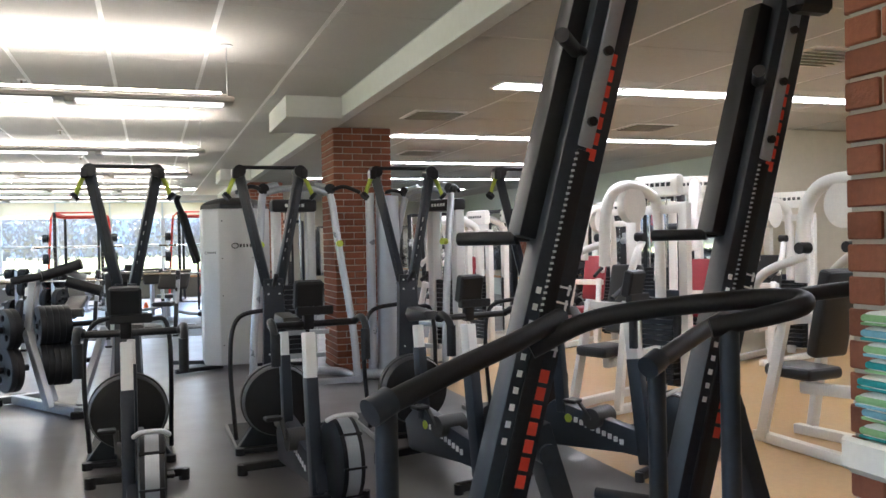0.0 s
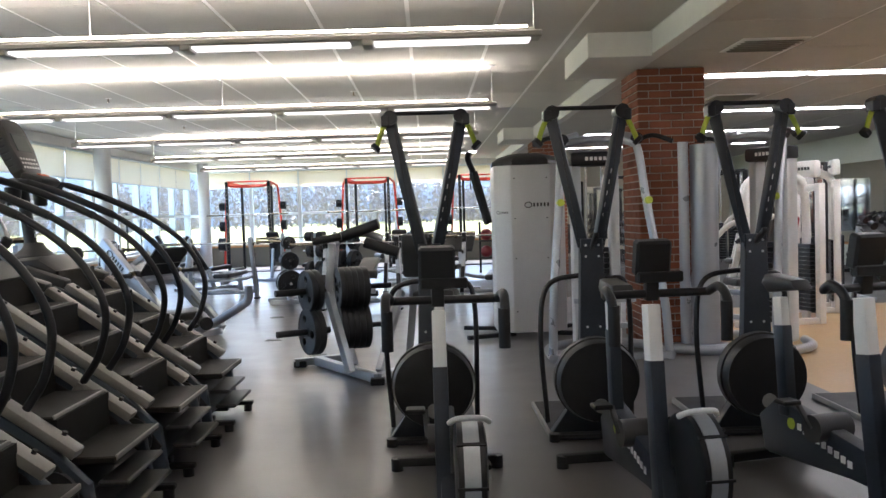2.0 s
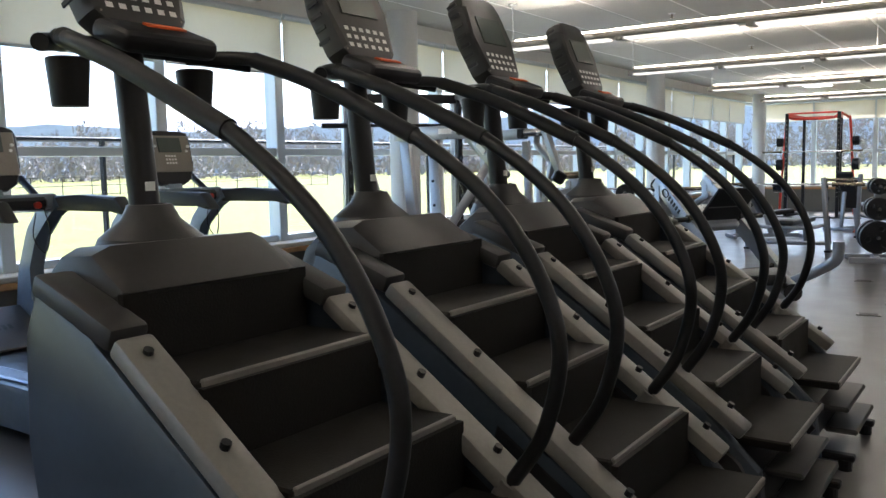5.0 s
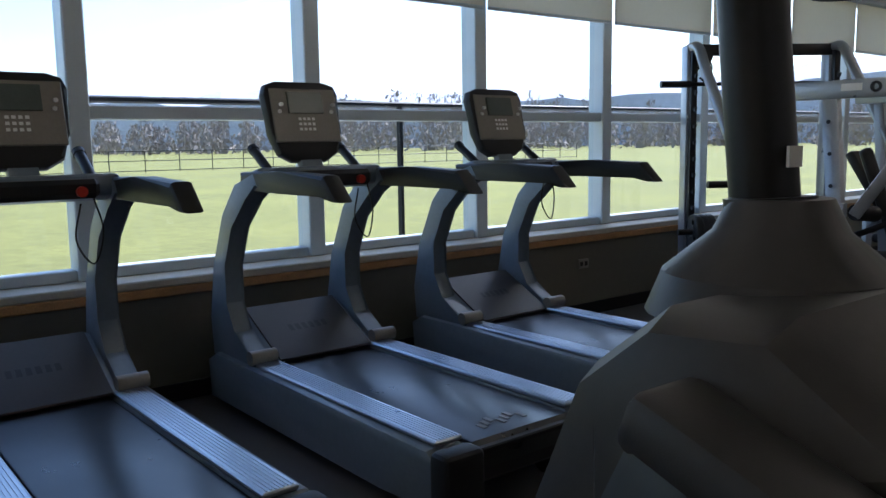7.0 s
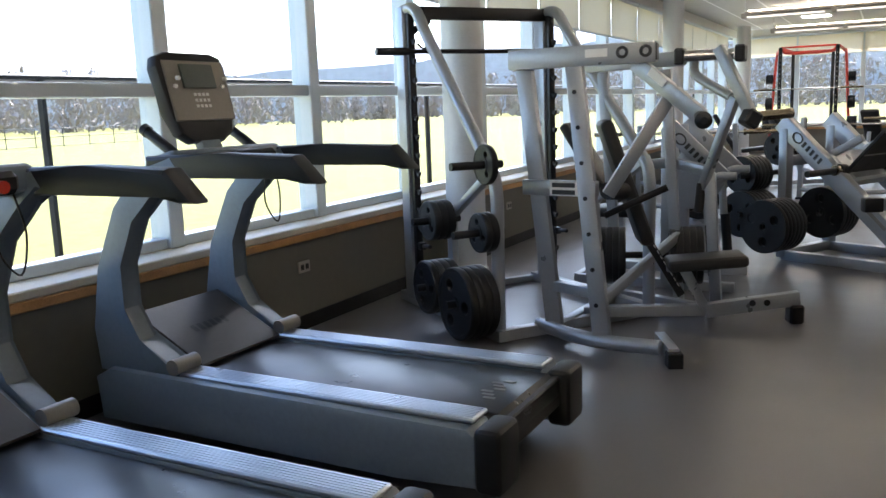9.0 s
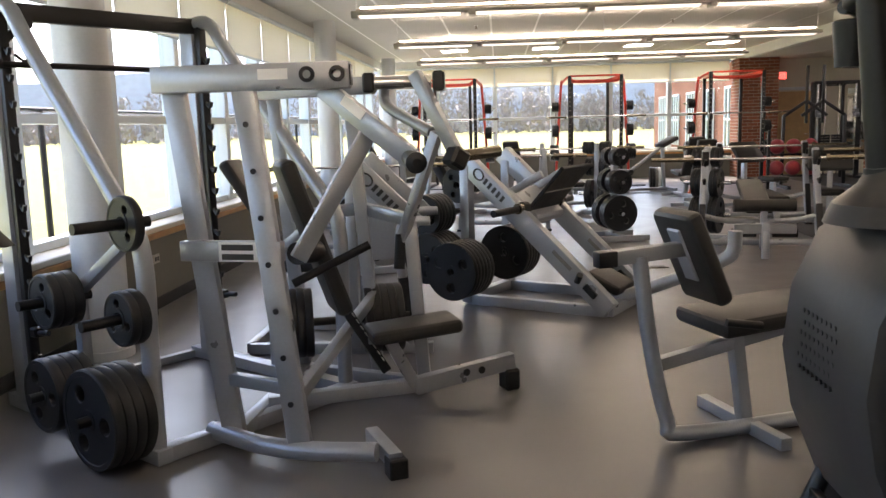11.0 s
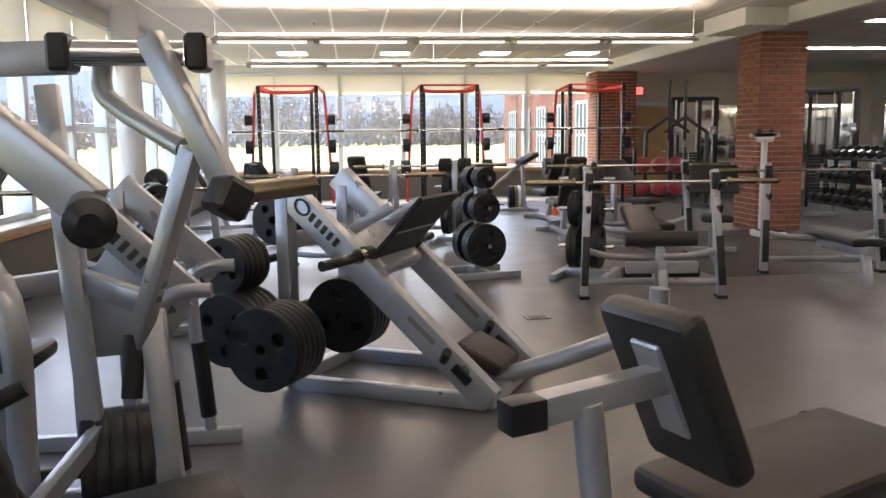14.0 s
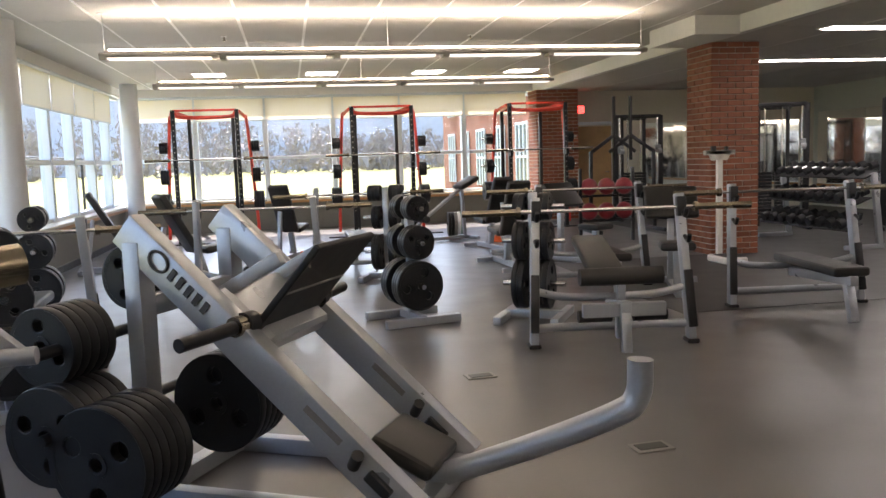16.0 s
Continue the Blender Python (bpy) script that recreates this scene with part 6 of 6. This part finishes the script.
def physician_scale():
    th = thing("weighing_scale", "white upright weighing scale beside the brick pillar", "scale", (3.55, 18.6, 0))
    P(th, "base", WHITE, ("box", (0, 0, 0.05), (0.3, 0.5, 0.09), {"bev": 0.02}))
    P(th, "tread", RUBBER, ("box", (0, -0.05, 0.1), (0.26, 0.36, 0.012)))
    P(th, "column", WHITE, ("beam", (0, 0.2, 0.08), (0, 0.2, 1.35), 0.07, 0.06))
    P(th, "beam_head", WHITE, ("box", (0, 0.2, 1.4), (0.42, 0.06, 0.06)), ("prism", [(-0.1, 1.3), (0.1, 1.3), (0.16, 1.42), (-0.16, 1.42)], 0.17, 0.23))
    P(th, "sliding_weight", BLACK, ("box", (-0.1, 0.17, 1.45), (0.06, 0.05, 0.07)), ("box", (0.08, 0.17, 1.45), (0.04, 0.05, 0.05)))


physician_scale()

# ---- dumbbells, mirrors and cable stations at the far side ----
def dumbbell_rack(at, rz, n=9):
    th = thing("dumbbell_rack", "three tier rack full of black round dumbbells", "dumbbell rack", at, rz, "dumbbell racks")
    w = n * 0.24
    for x in (-w / 2, w / 2):
        P(th, "end_frame", SILVER, ("beam", (x, -0.3, 0.03), (x, 0.3, 0.03), 0.06, 0.06), ("beam", (x, 0.25, 0.03), (x, 0.12, 1.05), 0.06, 0.08))
    for t in range(3):
        z, y = 0.3 + 0.36 * t, -0.15 + 0.13 * t
        P(th, "tier", BLACK, ("box", (0, y, z), (w, 0.28, 0.02), (20, 0, 0)))
        for k in range(n):
            d = thing("dumbbell", "black round head dumbbell lying on a rack", "dumbbell", W(th, (-w / 2 + 0.14 + 0.235 * k, y, z + 0.09)), rz, "dumbbells")
            r = 0.055 + 0.008 * (2 - t)
            P(d, "handle", CHROME, ("cyl", (0, -0.07, -0.02), (0, 0.07, 0.03), 0.014, {"seg": 8}))
            P(d, "head", IRON, ("cyl", (0, -0.15, -0.055), (0, -0.06, -0.02), r, {"seg": 14}))
            P(d, "head", IRON, ("cyl", (0, 0.06, 0.025), (0, 0.15, 0.055), r, {"seg": 14}))


dumbbell_rack((5.9, 20.2, 0), -90)
dumbbell_rack((10.2, 15.0, 0), -90)
dumbbell_rack((10.2, 17.6, 0), -90)
dumbbell_rack((8.6, 13.9, 0), 0, 7)


def wall_mirror(y0, y1):
    structure("mirror_panel", MIRROR, ("box", (XR - 0.012, (y0 + y1) / 2, 1.4), (0.02, y1 - y0 - 0.02, 1.7), {"bev": 0}), label="tall wall mirror with an oak rail below")
    structure("trim", SILLWOOD, ("box", (XR - 0.02, (y0 + y1) / 2, 0.5), (0.04, y1 - y0, 0.06)), label="oak rail under the mirrors")


for k in range(9):
    wall_mirror(12.0 + 1.7 * k, 13.7 + 1.7 * k)


def end_mirror(x0, x1):
    structure("mirror_panel", MIRROR, ("box", ((x0 + x1) / 2, YF - 0.012, 1.3), (x1 - x0 - 0.02, 0.02, 1.6), {"bev": 0}), label="wall mirror on the end wall")


end_mirror(6.4, 8.4)
end_mirror(8.4, 10.4)


def cable_crossover(at, rz):
    th = thing("cable_crossover", "tall black cable machine with chrome guide rods", "cable machine", at, rz, "black cable machines")
    for s in (-1, 1):
        P(th, "column", BLACK, ("beam", (s * 0.5, 0, 0.02), (s * 0.5, 0, 2.2), 0.1, 0.1), ("beam", (s * 0.25, 0.25, 0.02), (s * 0.25, 0.25, 2.15), 0.06, 0.06))
        P(th, "guide_rod", CHROME, ("cyl", (s * 0.42, -0.05, 0.1), (s * 0.42, -0.05, 2.15), 0.02), ("cyl", (s * 0.15, 0.2, 0.1), (s * 0.15, 0.2, 2.15), 0.014))
        P(th, "pulley_carriage", SILVER, ("box", (s * 0.42, -0.08, 1.5), (0.1, 0.1, 0.16)), ("cyl", (s * 0.38, -0.16, 1.45), (s * 0.46, -0.16, 1.45), 0.05))
        P(th, "foot", BLACK, ("beam", (s * 0.5, -0.35, 0.04), (s * 0.5, 0.45, 0.04), 0.08, 0.07))
        for k in range(14):
            P(th, "stack_plate", IRON, ("box", (s * 0.15, 0.22, 0.2 + 0.06 * k), (0.24, 0.1, 0.052), {"bev": 0.003}))
    P(th, "top_frame", BLACK, ("beam", (-0.5, 0, 2.18), (0.5, 0, 2.18), 0.1, 0.08), ("beam", (-0.3, 0.25, 2.14), (0.3, 0.25, 2.14), 0.06, 0.06), ("beam", (0, 0, 2.18), (0, 0.3, 2.14), 0.08, 0.06))
    return th


cc = cable_crossover((6.6, 22.4, 0), -20)
for p in ((8.3, 21.0, -40), (5.4, 25.6, 0), (9.4, 19.0, -80), (9.3, 12.6, -60)):
    copy_thing(cc, pose(p[0], p[1], 0, 0, 0, p[2]))


def hanging_bars():
    th = thing("pull_up_stand", "black stand with two tall posts and forked arms", "pull up stand", (4.1, 23.3, 0), 0)
    for s in (-1, 1):
        P(th, "tall_post", BLACK, ("beam", (s * 0.16, 0, 1.3), (s * 0.16, 0, 2.45), 0.05, 0.06))
        P(th, "fork", BLACK, ("beam", (s * 0.16, 0, 1.75), (s * 0.6, 0, 1.45), 0.05, 0.06), ("beam", (s * 0.16, 0, 1.75), (-s * 0.25, 0, 1.45), 0.05, 0.06), ("beam", (s * 0.6, 0, 1.47), (s * 0.62, 0, 0.03), 0.06, 0.06))
        P(th, "foot", BLACK, ("beam", (s * 0.62, -0.5, 0.04), (s * 0.62, 0.5, 0.04), 0.08, 0.07))


hanging_bars()


def door(name, x, label):
    th = tagged(new(name), label, kind="structure")
    th.matrix_basis = pose(x, YF, 0)
    P(th, "leaf", DOORWOOD, ("box", (0, -0.03, 1.03), (0.9, 0.05, 2.06)))
    P(th, "door_frame", FRAME, ("box", (-0.49, -0.03, 1.05), (0.07, 0.09, 2.1)), ("box", (0.49, -0.03, 1.05), (0.07, 0.09, 2.1)), ("box", (0, -0.03, 2.13), (1.05, 0.09, 0.07)))
    P(th, "door_handle", CHROME, ("cyl", (0.36, -0.06, 1.0), (0.36, -0.11, 1.0), 0.012), ("cyl", (0.36, -0.1, 1.0), (0.26, -0.1, 1.0), 0.01))


door("door_1", 5.1, "closed maple door in a pale frame")
ex = thing("exit_sign", "lit red exit sign above the door", "sign", (4.75, YF - 0.05, 2.45))
P(ex, "case", WHITE, ("box", (0, 0, 0), (0.3, 0.05, 0.2)))
P(ex, "panel", EXITRED, ("box", (0, -0.027, 0), (0.27, 0.006, 0.16), {"bev": 0}))
lettering(ex, "sign_word", "EXIT", 0.11, pose(0, -0.032, 0, 90), PRINT)

# ---- white machines on the tan floor ----
def white_machine(at, rz, tall=1.9, red=True):
    th = thing("selector_machine", "white framed weight machine with dark pads and a weight stack", "weight machine", at, rz, "white weight machines")
    P(th, "arch", WHITE, ("tube", [(-0.45, 0, 0.04), (-0.45, 0, tall - 0.35), (-0.3, 0, tall - 0.05), (0.1, 0, tall), (0.3, 0, tall - 0.2), (0.34, 0, tall - 0.7)], 0.05))
    for s in (-1, 1):
        P(th, "column", WHITE, ("beam", (-0.45, s * 0.28, 0.02), (-0.45, s * 0.28, tall - 0.15), 0.08, 0.09))
        P(th, "floor_beam", WHITE, ("beam", (-0.5, s * 0.28, 0.04), (0.6, s * 0.2, 0.04), 0.07, 0.07))
        P(th, "leg", WHITE, ("beam", (0.5, s * 0.25, 0.04), (0.3, s * 0.2, 0.95), 0.06, 0.07))
        P(th, "press_arm", WHITE, ("tube", [(0.1, s * 0.22, tall - 0.5), (0.35, s * 0.34, tall - 0.62), (0.5, s * 0.36, 1.05)], 0.032))
        P(th, "grip", RUBBER, ("cyl", (0.5, s * 0.36, 1.1), (0.66, s * 0.34, 1.0), 0.024))
        P(th, "bearing", BLACK, ("cyl", (0.12, s * 0.18, tall - 0.45), (0.12, s * 0.27, tall - 0.45), 0.04))
    P(th, "cam", WHITE, ("lathe", (-0.05, -0.04, tall - 0.16), (0, 1, 0), [(0, 0.16), (0.08, 0.16)], 26))
    P(th, "cross_beam", WHITE, ("beam", (-0.45, -0.28, tall - 0.2), (-0.45, 0.28, tall - 0.2), 0.08, 0.08), ("beam", (0.3, -0.25, 0.9), (0.3, 0.25, 0.9), 0.07, 0.07), ("beam", (-0.45, 0, 0.45), (0.35, 0, 0.4), 0.07, 0.08))
    P(th, "weight_stack", IRON, *[("box", (-0.45, 0, 0.16 + 0.05 * k), (0.12, 0.34, 0.044), {"bev": 0.003}) for k in range(16)])
    P(th, "stack_guard", NAVY, ("box", (-0.53, 0, 0.55), (0.02, 0.44, 0.9), {"bev": 0.01}))
    P(th, "seat", REDVINYL if red else VINYL, ("box", (0.35, 0, 0.52), (0.42, 0.34, 0.09), {"bev": 0.035, "seg": 3}))
    P(th, "backrest", REDVINYL if red else VINYL, ("box", (0.08, 0, 0.95), (0.1, 0.32, 0.62), (0, -12, 0), {"bev": 0.035, "seg": 3}))
    P(th, "name_board", WHITE, ("box", (-0.45, 0, tall + 0.02), (0.1, 0.5, 0.2), {"bev": 0.03, "seg": 2}))
    P(th, "lettering", INK, *[("box", (-0.396, -0.15 + 0.06 * k, tall + 0.03), (0.003, 0.04, 0.035), {"bev": 0}) for k in range(6)], *[("box", (-0.504, -0.15 + 0.06 * k, tall + 0.03), (0.003, 0.04, 0.035), {"bev": 0}) for k in range(6)])
    return th


for x, y, r, h, red in ((5.75, 7.6, 200, 1.95, False), (6.1, 5.5, 95, 1.85, False), (7.2, 8.6, 230, 2.05, True), (5.6, 11.9, 190, 1.8, False),
                        (6.4, 13.0, 160, 1.85, True), (7.6, 11.4, 210, 1.9, True), (7.9, 6.3, 120, 2.0, True), (8.7, 9.2, 200, 1.9, False), (6.9, 15.4, 180, 1.85, False)):
    white_machine((x, y, 0), r, h, red)

structure("wall_partition", CREAM, ("box", (9.7, 9.9, 1.43), (2.2, 0.2, 2.86), {"bev": 0}), label="cream painted wall beside the machine area")
dr = tagged(new("door_2"), "glazed grey door in the pale wall", kind="structure")
dr.matrix_basis = pose(XR, 11.0, 0, 0, 0, -90)
P(dr, "door_frame", HOUSING, ("box", (-0.5, -0.03, 1.05), (0.08, 0.08, 2.1)), ("box", (0.5, -0.03, 1.05), (0.08, 0.08, 2.1)), ("box", (0, -0.03, 2.12), (1.08, 0.08, 0.08)))
P(dr, "leaf", PALEGREY, ("box", (0, -0.02, 1.0), (0.92, 0.05, 2.0)))
P(dr, "pane", MIRROR, ("box", (0, -0.05, 1.35), (0.5, 0.01, 1.0), {"bev": 0}))

# ---- towels ----
shelf = thing("towel_shelf", "white plastic shelf fixed to the brick pillar", "shelf", (3.2, 2.3, 1.02))
P(shelf, "tray", WHITE, ("box", (0.1, 0, -0.02), (0.46, 0.34, 0.03), {"bev": 0.012}), ("box", (-0.13, 0, 0.01), (0.02, 0.34, 0.07), {"bev": 0.008}), ("box", (0.1, 0, -0.08), (0.2, 0.04, 0.1)))
rnd = random.Random(3)
for k in range(9):
    tw = thing("folded_towel", "folded striped green and blue towel in a stack", "towel", (3.26 + rnd.uniform(-0.015, 0.015), 2.3, 1.025 + 0.034 * k), rnd.uniform(-4, 4), "stack of towels")
    P(tw, "fold", TOWELS[1], ("box", (0, 0, 0.016), (0.32, 0.3, 0.031), {"bev": 0.014, "seg": 3}))
    P(tw, "stripe", TOWELS[(0, 2, 3, 2, 0)[k % 5]], ("box", (-0.002, 0, 0.018), (0.322, 0.302, 0.016), {"bev": 0.007, "seg": 2}))
    P(tw, "thin_stripe", TOWELS[(3, 0, 2)[k % 3]], ("box", (-0.004, 0, 0.006), (0.318, 0.3, 0.006), {"bev": 0.002}))


# ---- small fittings ----
def floor_box(x, y, r):
    th = thing("floor_box", "small worn metal floor outlet cover", "floor outlet", (x, y, 0), r, "floor outlets")
    P(th, "cover", STRIP, ("box", (0, 0, 0.004), (0.2, 0.13, 0.008), {"bev": 0.003}))
    P(th, "lid", CHARCOAL, ("box", (0, 0, 0.009), (0.15, 0.08, 0.004), {"bev": 0.002}))


for p in ((-0.7, 14.15, 5), (-0.35, 11.9, 8), (-0.2, 12.6, 5), (0.35, 10.7, 3)):
    floor_box(*p)


def outlet(y, cord=False):
    th = thing("wall_outlet", "grey wall outlet under the window sill", "outlet", (XL + 0.245, y, 0.42), 0, "outlets")
    P(th, "cover", HOUSING, ("box", (0, 0, 0), (0.012, 0.12, 0.075), {"bev": 0.003}))
    P(th, "socket", BLACK, ("box", (0.006, -0.025, 0), (0.006, 0.03, 0.035), {"bev": 0}), ("box", (0.006, 0.025, 0), (0.006, 0.03, 0.035), {"bev": 0}))
    if cord:
        P(th, "cord", BLACK, ("box", (0.02, 0.025, 0), (0.03, 0.03, 0.03)), ("tube", [(0.03, 0.025, -0.01), (0.05, 0.0, -0.15), (0.04, -0.05, -0.3), (0.08, -0.1, -0.4)], 0.006, 6))


for y, c in ((6.2, True), (8.35, True), (9.1, False), (12.5, False)):
    outlet(y, c)


def brick_building():
    th = thing("brick_wing", "red brick wing with tall blue framed windows outside", "building", (6.5, 30, -0.5))
    P(th, "wall", BRICK, ("box", (3, 12, 3.5), (6, 24, 7), {"bev": 0}))
    P(th, "roof", ROADM, ("box", (3, 12, 7.1), (6.6, 24.6, 0.3)))
    for k in range(7):
        y = 1.6 + 3.3 * k
        for z in (1.9, 5.2):
            w = P(th, "window", SCREEN, ("box", (-0.03, y, z), (0.06, 1.5, 2.3), {"bev": 0}))
            P(w, "window_frame", FRAME, *[("box", (-0.06, y + q, z), (0.08, 0.09, 2.4)) for q in (-0.75, -0.25, 0.25, 0.75)], ("box", (-0.06, y, z + 1.2), (0.08, 1.6, 0.09)), ("box", (-0.06, y, z), (0.08, 1.6, 0.07)))


brick_building()

# ---- brick pillars ----
brick_pillar("pillar", 3.73, 10.72, 0.7, 0.7, ZS, "square red brick pillar")
brick_pillar("pillar", 3.73, 19.35, 0.7, 0.7, ZS, "square red brick pillar")
brick_pillar("pillar", 3.55, 26.75, 0.95, 0.7, ZS, "red brick pillar at the end wall")
brick_pillar("pillar", 3.28, 2.0, 0.7, 0.66, ZS, "red brick pillar beside the entrance")

for ob in BRICKS:
    scene.collection.objects.link(ob)
